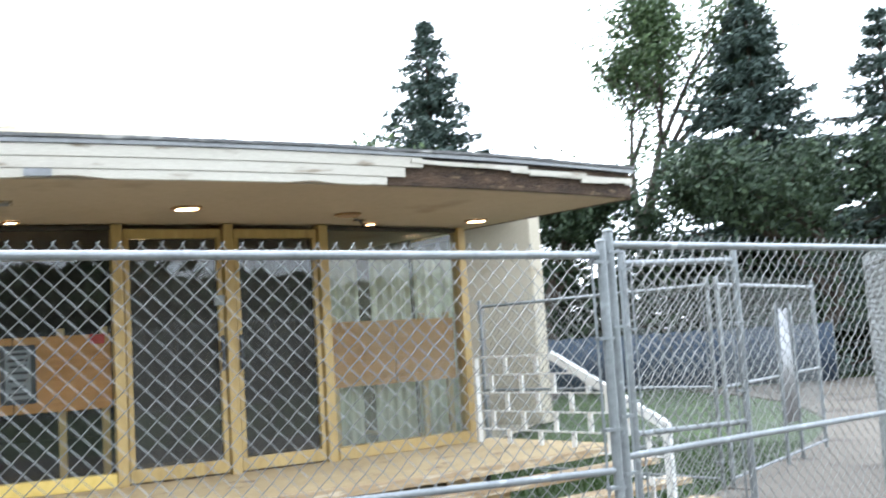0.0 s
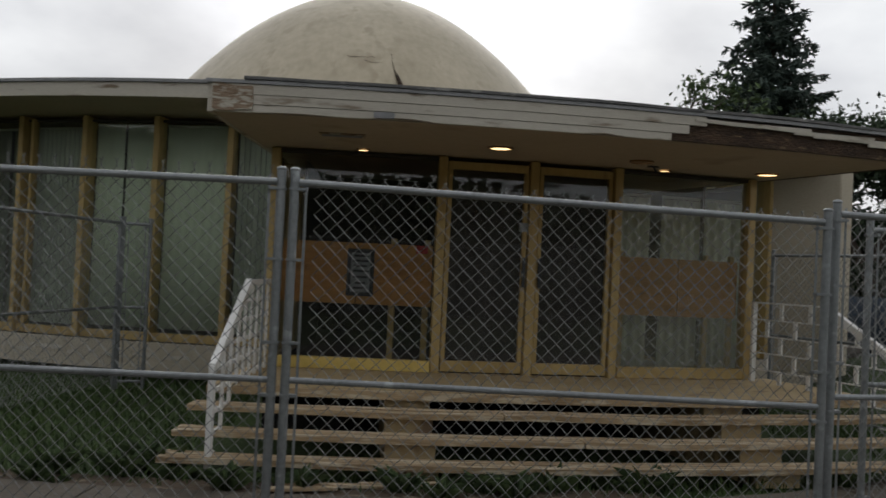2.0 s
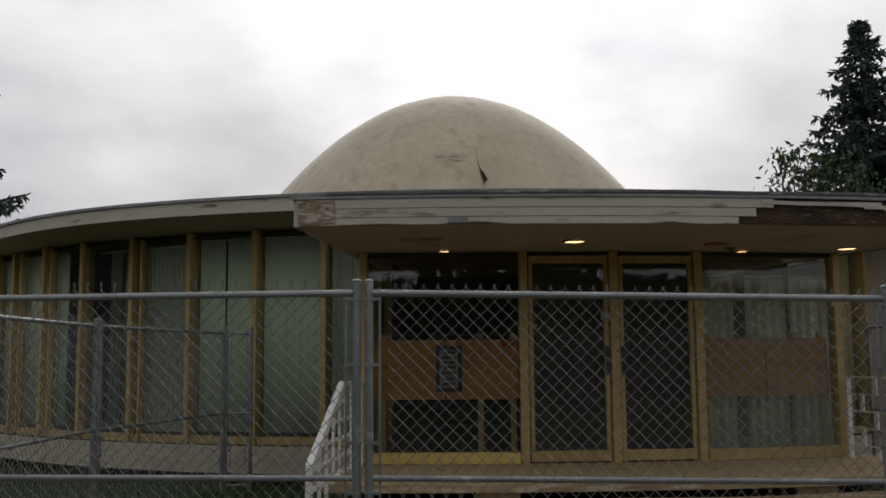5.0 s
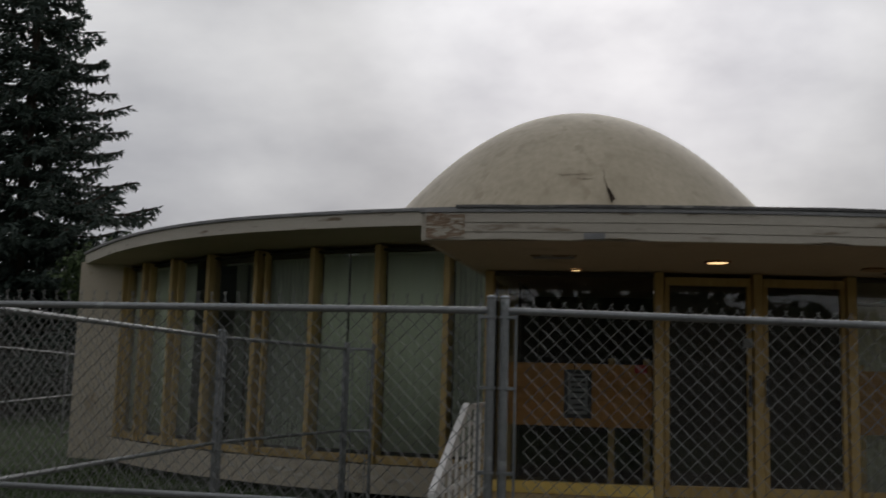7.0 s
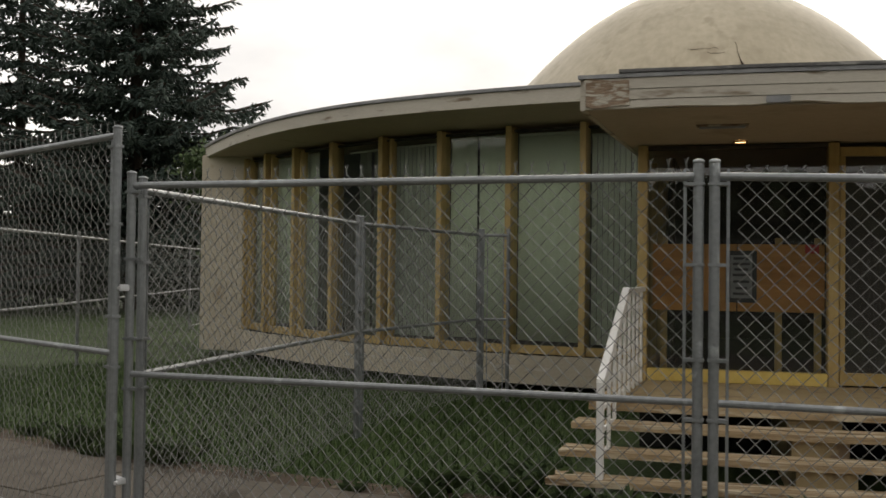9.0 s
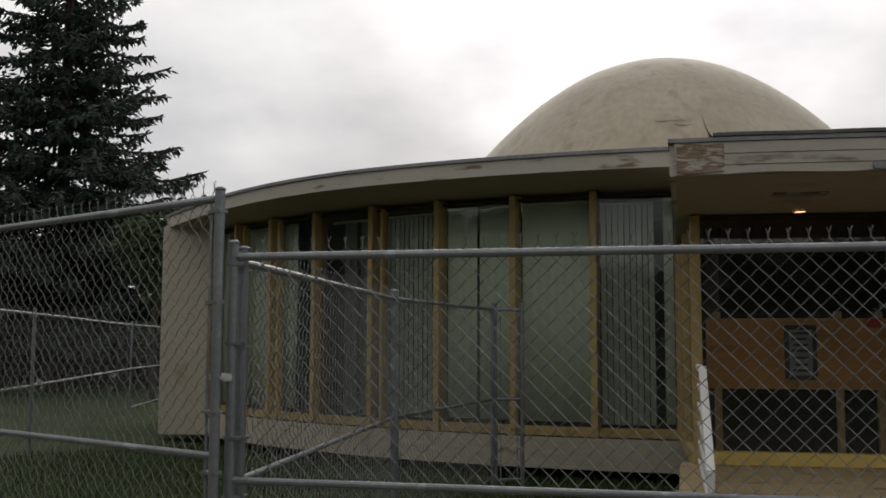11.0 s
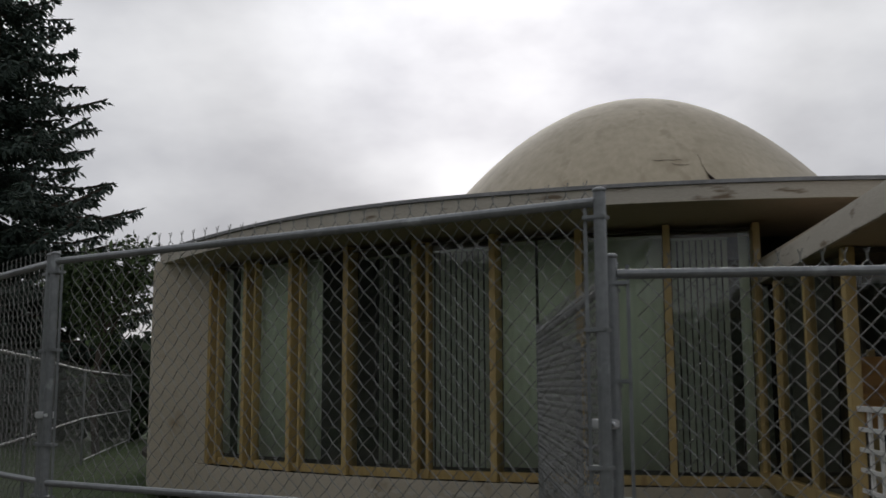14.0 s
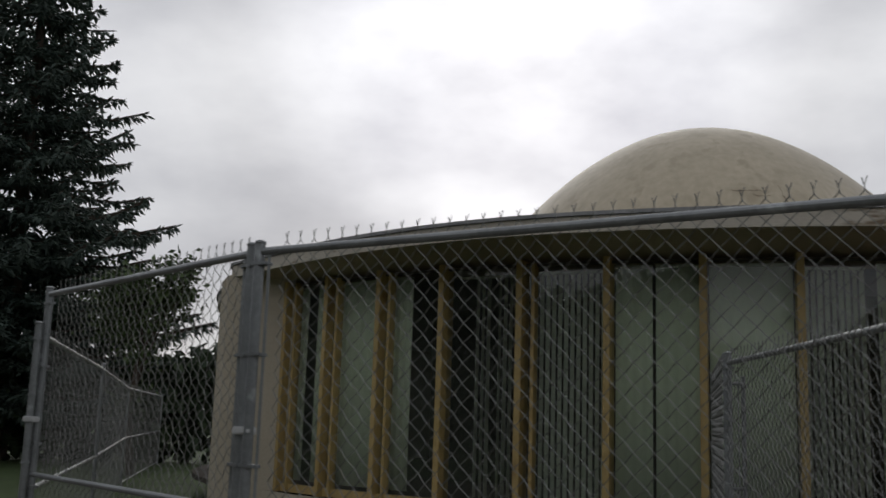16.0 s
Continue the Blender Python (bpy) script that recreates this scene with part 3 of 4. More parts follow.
# vent in the fascia
vp = pf(FR + 0.015, -3.4, 2.778)
part("vent", block(bmesh.new(), Matrix.Translation(vp) @ pose(0, 0, 0, 0, 0, -3.4), 0.16, 0.02, 0.05, 0.004), M_FLASH, porch)


# recessed lamps
def downlight(r, a, lit, s=1.0):
    c = polar(r, a, 2.745)
    ob = thing("recessed_lamp", c, label="recessed round ceiling lamp, lit warm" if lit else "recessed round ceiling lamp, unlit", category="lamp", group="porch lamps")
    bm = bmesh.new()
    m = 20
    prof = [(0.115 * s, 0.0), (0.125 * s, -0.014), (0.098 * s, -0.016), (0.092 * s, 0.0)]
    vs = [[bm.verts.new(c + Vector((q * math.cos(2 * math.pi * i / m), q * math.sin(2 * math.pi * i / m), z))) for q, z in prof] for i in range(m)]
    for i in range(m):
        for j in range(4):
            bm.faces.new((vs[i][j], vs[i][(j + 1) % 4], vs[(i + 1) % m][(j + 1) % 4], vs[(i + 1) % m][j]))
    bmesh.ops.recalc_face_normals(bm, faces=bm.faces)
    part("trim_ring", bm, M_COPPER, ob)
    bm = bmesh.new()
    bmesh.ops.create_cone(bm, cap_ends=True, segments=20, radius1=0.09 * s, radius2=0.075 * s, depth=0.012, matrix=Matrix.Translation(c + Vector((0, 0, -0.006))))
    part("lens", bm, M_LENS if lit else M_COPPER, ob)


for r, a, lit, s in ((14.9, 0.78, True, 1), (14.65, 6.5, False, 1), (14.5, 12.5, True, 1), (14.15, -4.05, True, 0.55), (14.12, 8.6, True, 0.55)):
    downlight(r, a, lit, s)

# deck and steps
steps = thing("entrance_steps", polar(15.8, 3.3, 0), label="weathered wooden entrance steps with open risers", category="steps")
S0, S1 = -8.6, 15.2
part("deck", arc(13.88, 15.56, 0.52, 0.585, S0 + 0.4, S1 - 0.4, 1.0), M_STRING, steps)
part("deck_edge", arc(15.565, 15.62, 0.515, 0.582, S0 + 0.3, S1 - 0.3, 1.0), M_TREAD, steps)
for k, (r1, z) in enumerate(((15.92, 0.455), (16.22, 0.30), (16.50, 0.15))):
    for j in range(2):
        rr = r1 - 0.15 * j
        cuts = [S0 - 0.1 * k, 2.0 + 2.1 * ((k + j) % 3) - 1.5, S1 + 0.1 * k]
        for b0, b1 in zip(cuts, cuts[1:]):
            bm = arc(rr - 0.135, rr, z - 0.045, z, b0 + 0.03, b1 - 0.03, 0.8)
            for v in bm.verts:
                v.co.z += 0.012 * noise.noise((v.co.x * 0.9, k * 3 + j, 0))
            part("board", bm, M_TREAD, steps)
for a in (-2.25, 8.2):
    for r0, r1, z1 in ((14.2, 15.55, 0.51), (15.55, 15.85, 0.405), (15.85, 16.15, 0.25), (16.15, 16.40, 0.10)):
        part("stringer", arc(r0, r1 - 0.003, -0.02, z1, a - 0.7, a + 0.7, 0.7), M_STRING, steps)
# sheet behind the open risers, coloured as the shade under the deck
part("underdeck_shade_wall", arc(13.9, 14.0, -0.02, 0.515, S0 + 1, S1 - 1, 1.0), M_DARK, steps)


# white lattice railings beside the steps
def lattice(a, ra, rb, rc, staggered):
    base = polar(15.3, a, 0)
    ob = thing("lattice_railing", base, label="white painted wooden lattice railing beside the steps", category="railing", group="step railings")
    out = polar(1, a) - polar(0, a)
    across = Vector((math.cos(radians(a)), math.sin(radians(a)), 0))

    def at(r, z, off=0.0):
        return polar(r, a, z) + across * off

    zt, zf, zb = 1.42, 0.80, 0.06
    rm = rb + 0.55

    def top(r):
        return zt if r < rb else zt + (zf - zt) * (r - rb) / (rc - rb)

    def low(r):
        return 0.62 if r < rm else 0.62 + (zb + 0.06 - 0.62) * (r - rm) / (rc - rm)

    part("front_post", bar(bmesh.new(), at(rc, zb - 0.06), at(rc, zf + 0.02), 0.075, 0.045, 0.004, out), M_WHITE, ob)
    part("top_rail", bar(bmesh.new(), at(ra, zt), at(rb + 0.02, zt), 0.05, 0.018 if staggered else 0.045), M_WHITE, ob)
    part("sloped_rail", bar(bmesh.new(), at(rb, zt), at(rc, zf), 0.055, 0.075), M_WHITE, ob)
    part("back_post", bar(bmesh.new(), at(ra, 0.58), at(ra, zt), 0.05, 0.05), M_WHITE, ob)
    levels, z = [], zt
    while z > 0.12:
        levels.append(z)
        z -= 0.175 if staggered else 0.16
    for z in levels[1:]:
        r0 = ra if z > 0.61 else rm + (0.62 - z) / (0.62 - zb) * (rc - rm) - 0.12
        r1 = rc if z < zf else rb + (zt - z) / (zt - zf) * (rc - rb)
        part("crossbar", bar(bmesh.new(), at(r0, z, -0.01), at(r1, z, -0.01), 0.018, 0.013 if staggered else 0.034, 0.002), M_WHITE, ob)
    step = 0.42 if staggered else 0.27
    if not staggered:
        r = ra + step
        while r < rc - 0.1:
            part("upright", bar(bmesh.new(), at(r, low(r) - 0.03, 0.012), at(r, top(r) - 0.02, 0.012), 0.062, 0.02, 0.002, out), M_WHITE, ob)
            r += step
        return
    # short uprights between the crossbars, set off from row to row like brickwork
    for k, (hi, lo) in enumerate(zip(levels, levels[1:])):
        r = ra + step * (0.5 if k % 2 else 1.0)
        while r < rc - 0.1:
            if lo > low(r) - 0.1 and lo < top(r) - 0.06:
                part("upright", bar(bmesh.new(), at(r, lo, 0.004), at(r, min(hi, top(r)), 0.004), 0.05, 0.02, 0.002, out), M_WHITE, ob)
            r += step


lattice(-7.5, 13.95, 15.13, 16.42, False)
lattice(13.4, 14.1, 15.13, 16.4, True)

# ---- blinds and curtains behind the glazing ----
def curtain(a0, a1, z0=0.66, z1=3.34, folds=None, r=10.70, cloth=None):
    p, q = polar(r, a0), polar(r, a1)
    ob = thing("curtain", polar(r, (a0 + a1) / 2, z0), label="tan full-height curtain behind the window" if cloth is M_TAN else "pale green full-height curtain behind the window", category="curtain", group="window curtains")
    n = max(6, int((q - p).length / 0.02))
    f = folds or 0.006
    nrm = Vector((math.sin(radians((a0 + a1) / 2)), -math.cos(radians((a0 + a1) / 2)), 0))
    v, fc = [], []
    for i in range(n + 1):
        c = p.lerp(q, i / n) + nrm * (f * math.sin(i * 1.15) + 0.5 * f * math.sin(i * 0.41 + a0))
        for off in (0.0, -0.004):
            for z in (z0, z1):
                v.append(tuple(c + nrm * off + Vector((0, 0, z))))
    for i in range(n):
        b, d = 4 * i, 4 * i + 4
        fc += [(b, d, d + 1, b + 1), (b + 2, b + 3, d + 3, d + 2), (b + 1, d + 1, d + 3, b + 3), (b, b + 2, d + 2, d)]
    raw("cloth", v, fc, cloth or M_CURTAIN, ob, smooth=True)
    part("track", bar(bmesh.new(), p + Vector((0, 0, z1 + 0.02)), q + Vector((0, 0, z1 + 0.02)), 0.03, 0.03), M_SLAT, ob)


def blind(a0, a1, count, turn, width=0.088, z0=0.64, z1=3.3, r=10.6, skip=()):
    p, q = polar(r, a0), polar(r, a1)
    ob = thing("vertical_blind", polar(r, (a0 + a1) / 2, z0), label="grey vertical blind with turned slats", category="blind", group="window blinds")
    part("head_track", bar(bmesh.new(), p + Vector((0, 0, z1 + 0.02)), q + Vector((0, 0, z1 + 0.02)), 0.04, 0.03), M_SLAT, ob)
    for i in range(count):
        if i in skip:
            continue
        c = p.lerp(q, (i + 0.5) / count)
        part("slat", block(bmesh.new(), pose(c.x, c.y, (z0 + z1) / 2, 0, 0, (a0 + a1) / 2 + turn + 6 * math.sin(i * 2.1)), width, 0.003, z1 - z0), M_SLAT, ob)


curtain(-18.5, -13.75, folds=0.002)
blind(-13.2, -9.7, 9, 38, 0.07, r=10.66)
curtain(-9.1, -8.5)
curtain(-21.65, -19.1, folds=0.003)
curtain(-24.1, -21.85, folds=0.003)
blind(-29.6, -24.7, 12, 45, 0.052, r=10.66)
blind(-35.3, -30.3, 12, 96, skip=(0, 1, 2, 6))
curtain(-40.8, -38.9)
curtain(-46.2, -41.5, folds=0.003)
curtain(-49.0, -47.3)
curtain(-51.4, -50.3)
for a0, a1, cloth in ((14.6, 19.4, M_CURTAIN), (19.9, 24.6, M_TAN), (25.2, 29.9, M_TAN)):
    curtain(a0, a1, cloth=cloth)
# inner lobby curtains seen through the entrance
for a0, a1 in ((7.6, 9.3), (9.9, 11.9), (12.2, 13.5)):
    curtain(a0, a1, 0.66, 2.5, 0.012, 13.55)
# framed notice on the counter panel
NA, NR = -3.95, 13.885
nt = thing("notice", polar(NR, NA, 1.28), label="dark framed paper notice fixed to the plywood panel", category="notice")
part("frame", post_at(bmesh.new(), NR, NA, 1.31, 1.78, 0.27, 0.014, 0.004), M_INK, nt)
part("sheet", post_at(bmesh.new(), NR + 0.008, NA, 1.35, 1.74, 0.19, 0.006, 0.001), M_NOTICE, nt)
for w, z in ((0.14, 1.71), (0.15, 1.66), (0.12, 1.61), (0.15, 1.56), (0.14, 1.50), (0.10, 1.44), (0.14, 1.39)):
    part("text_bar", post_at(bmesh.new(), NR + 0.012, NA, z - 0.011, z + 0.011, w, 0.004, 0.001), M_INK, nt)
rd = thing("red_sign", polar(13.89, -1.45, 1.80), label="small red plastic sign on the plywood panel", category="sign")
part("plate", post_at(bmesh.new(), 13.89, -1.45, 1.76, 1.84, 0.12, 0.012, 0.004), M_RED, rd)
st = thing("door_sticker", polar(14.0, 2.7, 2.05), label="pale paper sticker on the door glass", category="sticker")
part("sheet", post_at(bmesh.new(), 13.985, 2.75, 2.03, 2.12, 0.12, 0.006, 0.001), M_NOTICE, st)


# ---- chain-link fence ----
def chain_mesh(length, z0, z1, parent_m, cell=0.080, wire=0.0025, barb=1.0):
    """Zigzag wires of a chain-link fabric along x, with the twisted ends standing over the top."""
    v, f = [], []
    n = int(length / cell)
    h = cell * 0.5
    rows_ = int((z1 - z0) / h)
    off = (length - n * cell) / 2

    def limb(a, b):
        d = (b - a).normalized()
        s = d.cross(Vector((0, 1, 0))).normalized()
        t = d.cross(s)
        k = len(v)
        for c in (a, b):
            for ang in (0, 2.094, 4.189):
                v.append(tuple(parent_m @ (c + (s * math.cos(ang) + t * math.sin(ang)) * wire)))
        for i in range(3):
            j = (i + 1) % 3
            f.append((k + i, k + j, k + 3 + j, k + 3 + i))

    for i in range(n):
        for side in (0, 1):
            x0 = off + (i + 0.5) * cell
            pts = []
            for k in range(rows_ + 1):
                zz = z1 - k * h
                amp = cell / 2
                x = x0 + (amp if (k % 2 == 0) == (side == 0) else 0.0) * (1 if side == 0 else -1) - (0 if side == 0 else 0)
                pts.append(Vector((x, 0.006 if k % 2 else -0.006, zz)))
            if side == 0:
                for a, b in zip(pts, pts[1:]):
                    limb(a, b)
            else:
                pts2 = [Vector((x0 + (cell / 2 if k % 2 == 0 else cell), 0.006 if k % 2 else -0.006, z1 - k * h)) for k in range(rows_ + 1)]
                for a, b in zip(pts2, pts2[1:]):
                    limb(a, b)
                top = pts2[0]
                limb(top, top + Vector((0.001, 0, 0.024 * barb)))
                limb(top + Vector((0.003, 0.001, 0)), top + Vector((-0.002, 0, 0.024 * barb)))
                limb(top + Vector((0, 0, 0.02 * barb)), top + Vector((0.010, 0, 0.048 * barb)))
                limb(top + Vector((0, 0, 0.02 * barb)), top + Vector((-0.008, 0, 0.043 * barb)))
    return v, f


def fence_panel(p0, p1, height=2.07, label="galvanised chain-link fence on round steel posts", rails=(0.48,), z0=0.06, lean=0.0, bottom=True, barb=1.0, wire=0.0025, drop=0.055, tip=0.0):
    p0, p1 = Vector((*p0, 0)), Vector((*p1, 0))
    d = p1 - p0
    L = d.length
    ang = math.atan2(d.y, d.x)
    m = Matrix.Translation(p0) @ Matrix.Rotation(ang, 4, "Z") @ Matrix.Rotation(lean, 4, "X") @ Matrix(((1, 0, 0, 0), (0, 1, 0, 0), (-tip, 0, 1, 0), (0, 0, 0, 1)))
    ob = thing("chain_link_fence", p0, label=label, category="fence", group="chain-link fences")

    def at(x, z):
        return m @ Vector((x, 0, z))

    for x in (0.0, L):
        bm = tube(bmesh.new(), at(x, 0.0), at(x, height + 0.015), 0.024, 12)
        po = part("post", bm, M_STEEL, ob, smooth=False)
        bm = bmesh.new()
        bmesh.ops.create_uvsphere(bm, u_segments=12, v_segments=6, radius=0.028, matrix=Matrix.Translation(at(x, height + 0.012)) @ Matrix.Diagonal((1, 1, 0.5, 1)))
        part("cap", bm, M_STEEL, po, smooth=True)
        for z in (0.25, 0.5 * height - 0.12, 0.5 * height + 0.15, 0.78 * height, height - 0.09):
            e = 1 if x == 0 else -1
            part("clamp", bar(bmesh.new(), at(x - 0.028 * e, z), at(x + 0.062 * e, z), 0.052, 0.016, 0.003), M_STEEL, po)
    part("top_rail", tube(bmesh.new(), at(0.02, height - drop), at(L - 0.02, height - drop), 0.019, 12), M_STEEL, ob)
    if bottom:
        part("bottom_rail", tube(bmesh.new(), at(0.02, z0 + 0.03), at(L - 0.02, z0 + 0.03), 0.016, 10), M_STEEL, ob)
    for k in rails:
        part("middle_rail", tube(bmesh.new(), at(0.02, height * k), at(L - 0.02, height * k), 0.017, 10), M_STEEL, ob)
    for x in (0.06, L - 0.06):
        part("tension_bar", bar(bmesh.new(), at(x, z0), at(x, height - 0.02), 0.014, 0.004, 0.001), M_STEEL, ob)
    v, f = chain_mesh(L - 0.08, z0, height - drop + 0.041, m @ Matrix.Translation((0.04, 0.022, 0)), barb=barb, wire=wire)
    raw("wire_mesh", v, f, M_WIRE, ob)
    return ob


fence_panel((-1.48, -4.60), (1.45, -4.63), barb=0.3, tip=0.018)
fence_panel((-4.52, -4.23), (-1.55, -4.60))
fence_panel((1.52, -4.60), (4.04, -4.17), barb=0.3)
fence_panel((2.25, -3.72), (3.10, -3.75), 2.05, "narrow chain-link gate on round steel posts")
fence_panel((-4.50, -4.14), (-4.34, -0.25), 2.05, bottom=False, wire=0.0021)
fence_panel((-4.33, -0.17), (-3.62, 2.62), 2.05, bottom=False, wire=0.0021)
fence_panel((-3.59, 2.64), (-3.29, 2.73), 2.05)
fence_panel((-7.22, -2.56), (-4.57, -4.30), 2.31, "taller galvanised chain-link fence on steel posts", wire=0.0021, drop=0.03)
fence_panel((-8.95, -0.50), (-7.27, -2.49), 2.31, "taller galvanised chain-link fence on steel posts", wire=0.0021, drop=0.03)
fence_panel((-8.98, -0.55), (-10.3, 5.0), 2.07, bottom=False, wire=0.0009)
fence_panel((-10.32, 5.05), (-12.6, 14.0), 2.07, bottom=False, wire=0.0009)
fence_panel((-12.62, 14.05), (-14.3, 23.3), 2.07, wire=0.0011)
fence_panel((4.5, 2.2), (5.42, -0.85), 2.05)
fence_panel((5.48, -0.92), (8.4, 0.6), 2.05)
fence_panel((4.10, -4.15), (5.3, -2.9), 2.05)
fence_panel((5.35, -2.85), (7.9, -1.2), 2.05)


# ---- trees ----
def limb_cone(v, f, a, b, r0, r1, n=7):
    d = (b - a).normalized()
    s = d.orthogonal().normalized()
    t = d.cross(s)
    k = len(v)
    for c, r in ((a, r0), (b, r1)):
        for i in range(n):
            q = 2 * math.pi * i / n
            v.append(tuple(c + (s * math.cos(q) + t * math.sin(q)) * r))
    for i in range(n):
        j = (i + 1) % n
        f.append((k + i, k + j, k + n + j, k + n + i))


def sprig(v, f, c, d, l, w):
    """A thin, pointed tuft of needles: a spindle of four sides."""
    s = d.cross(Vector((0, 0, 1)))
    s = s.normalized() if s.length > 0.01 else Vector((1, 0, 0))
    t = d.cross(s).normalized()
    k = len(v)
    m = c + d * l * 0.42
    v.extend(tuple(q) for q in (c, m + s * w, m + t * w * 0.55, m - s * w, m - t * w * 0.55, c + d * l))
    f.extend(((k, k + 1, k + 2), (k, k + 2, k + 3), (k, k + 3, k + 4), (k, k + 4, k + 1),
              (k + 5, k + 2, k + 1), (k + 5, k + 3, k + 2), (k + 5, k + 4, k + 3), (k + 5, k + 1, k + 4)))


def spruce(at, height, radius, seed, label, low=0.08, levels=46, droop=0.3, fine=1.0):
    """Whorls of drooping boughs with upturned tips, each hung with many short tufts; lengths differ, so that the outline is ragged."""
    rnd = random.Random(seed)
    ob = thing("spruce_tree", at, label=label, category="tree")
    o = Vector(at)
    v, f = [], []
    limb_cone(v, f, o, o + Vector((0, 0, height * 0.6)), 0.018 * height, 0.009 * height, 10)
    limb_cone(v, f, o + Vector((0, 0, height * 0.6)), o + Vector((0, 0, height * 0.99)), 0.009 * height, 0.002 * height, 8)
    v2, f2 = [], []
    whorls = int(levels * 0.62)
    for k in range(whorls):
        u = min(1.0, (k + rnd.uniform(-0.35, 0.35)) / (whorls - 1)) if k else 0.0
        z = height * (low + (1 - low) * u)
        reach = radius * (1 - u) ** 0.82 * rnd.uniform(0.82, 1.1) + 0.10
        count = 7 + int(6 * (1 - u))
        ph = rnd.random() * 6.28
        for i in range(count):
            a = ph + 6.283 * i / count + rnd.uniform(-0.3, 0.3)
            L = reach * rnd.uniform(0.62, 1.08)
            sag = droop * rnd.uniform(0.7, 1.35)
            out = Vector((math.cos(a), math.sin(a), 0))
            side = Vector((-out.y, out.x, 0))
            base = o + Vector((0, 0, z + rnd.uniform(-0.15, 0.15) * (1 - u)))

            def along(s):
                return base + out * L * s + Vector((0, 0, L * (0.05 - sag * s + 0.30 * sag * s ** 3 + 0.12 * s ** 4)))

            pts = [along(j / 4) for j in range(5)]
            for p, q in zip(pts, pts[1:]):
                limb_cone(v, f, p, q, 0.012 * L + 0.006, 0.010 * L + 0.004, 4)
            m = max(4, int(L / 0.19 * fine))
            for j in range(m):
                s = 0.12 + 0.88 * (j + rnd.random()) / m
                c = along(s)
                wide = (0.26 * L * (1 - s) + 0.20) * rnd.uniform(0.7, 1.2)
                for sg in (-1, 1):
                    twig = (out * rnd.uniform(0.45, 0.9) + side * sg * rnd.uniform(0.5, 1.0) + Vector((0, 0, rnd.uniform(-0.45, 0.05)))).normalized()
                    n = max(2, int(wide / 0.20))
                    for q in range(n):
                        c2 = c + twig * wide * q / n
                        d = (twig * 0.8 + Vector((rnd.gauss(0, 0.45), rnd.gauss(0, 0.45), rnd.gauss(-0.15, 0.4)))).normalized()
                        sprig(v2, f2, c2, d, rnd.uniform(0.20, 0.36), rnd.uniform(0.05, 0.09))
                d = (out * 0.5 + Vector((rnd.gauss(0, 0.3), rnd.gauss(0, 0.3), -0.9))).normalized()
                sprig(v2, f2, c, d, rnd.uniform(0.18, 0.42), rnd.uniform(0.05, 0.08))
                d = (out + Vector((0, 0, rnd.uniform(0.0, 0.6)))).normalized()
                sprig(v2, f2, c, d, rnd.uniform(0.18, 0.32), 0.06)
    raw("trunk", v, f, M_BARK, ob)
    raw("crown", v2, f2, M_SPRUCE, ob)
    return ob


def leafy(name, at, height, radius, seed, label, mat, trunk=0.3, clumps=70, per=70, size=0.16, stems=1, cat="tree"):
    """A broad-leaved tree or shrub: forked limbs, and leaves in loose clumps at the twig ends."""
    rnd = random.Random(seed)
    ob = thing(name, at, label=label, category=cat)
    o = Vector(at)
    v, f, tips = [], [], []

    def grow(p, d, l, r, depth):
        q = p + d * l
        limb_cone(v, f, p, q, r, r * 0.68, 6)
        if depth == 0:
            tips.append(q)
            return
        for _ in range(rnd.choice((2, 3, 3))):
            n = (d + Vector((rnd.uniform(-1, 1), rnd.uniform(-1, 1), rnd.uniform(-0.35, 0.6))) * 0.75).normalized()
            grow(q, n, l * rnd.uniform(0.62, 0.82), r * 0.6, depth - 1)
        tips.append(q)

    for s in range(stems):
        lean = Vector((rnd.uniform(-0.3, 0.3), rnd.uniform(-0.3, 0.3), 1)).normalized()
        grow(o + Vector((rnd.uniform(-0.2, 0.2) * stems, rnd.uniform(-0.2, 0.2) * stems, 0)), lean, height * trunk, height * 0.018, 4)
    tips = [t for t in tips if t.z > o.z + height * trunk * 0.9]
    hi = max(t.z for t in tips) - o.z
    wd = max((t - o).xy.length for t in tips)
    for i, t in enumerate(tips):
        tips[i] = o + Vector(((t.x - o.x) * radius / wd, (t.y - o.y) * radius / wd, (t.z - o.z) * height / hi))
    for i, c in enumerate(v):
        v[i] = (o.x + (c[0] - o.x) * radius / wd, o.y + (c[1] - o.y) * radius / wd, o.z + (c[2] - o.z) * height / hi)
    v2, f2 = [], []
    rnd.shuffle(tips)
    for t in tips[:clumps]:
        cr = radius * rnd.uniform(0.10, 0.24)
        for _ in range(per):
            g = Vector((rnd.gauss(0, 1), rnd.gauss(0, 1), rnd.gauss(0, 0.8)))
            c = t + g * cr * 0.55
            n = Vector((rnd.gauss(0, 1), rnd.gauss(0, 1), rnd.gauss(0, 1) + 0.5)).normalized()
            s = n.orthogonal().normalized()
            u = n.cross(s)
            ang = rnd.random() * 6.28
            s, u = s * math.cos(ang) + u * math.sin(ang), u * math.cos(ang) - s * math.sin(ang)
            w = size * rnd.uniform(0.6, 1.2)
            k = len(v2)
            v2.extend(tuple(q) for q in (c - s * w, c + u * w * 0.45 + n * w * 0.12, c + s * w, c - u * w * 0.45 + n * w * 0.12))
            f2.extend(((k, k + 1, k + 2), (k, k + 2, k + 3)))
    raw("trunk", v, f, M_BARK, ob)
    raw("crown", v2, f2, mat, ob)
    return ob


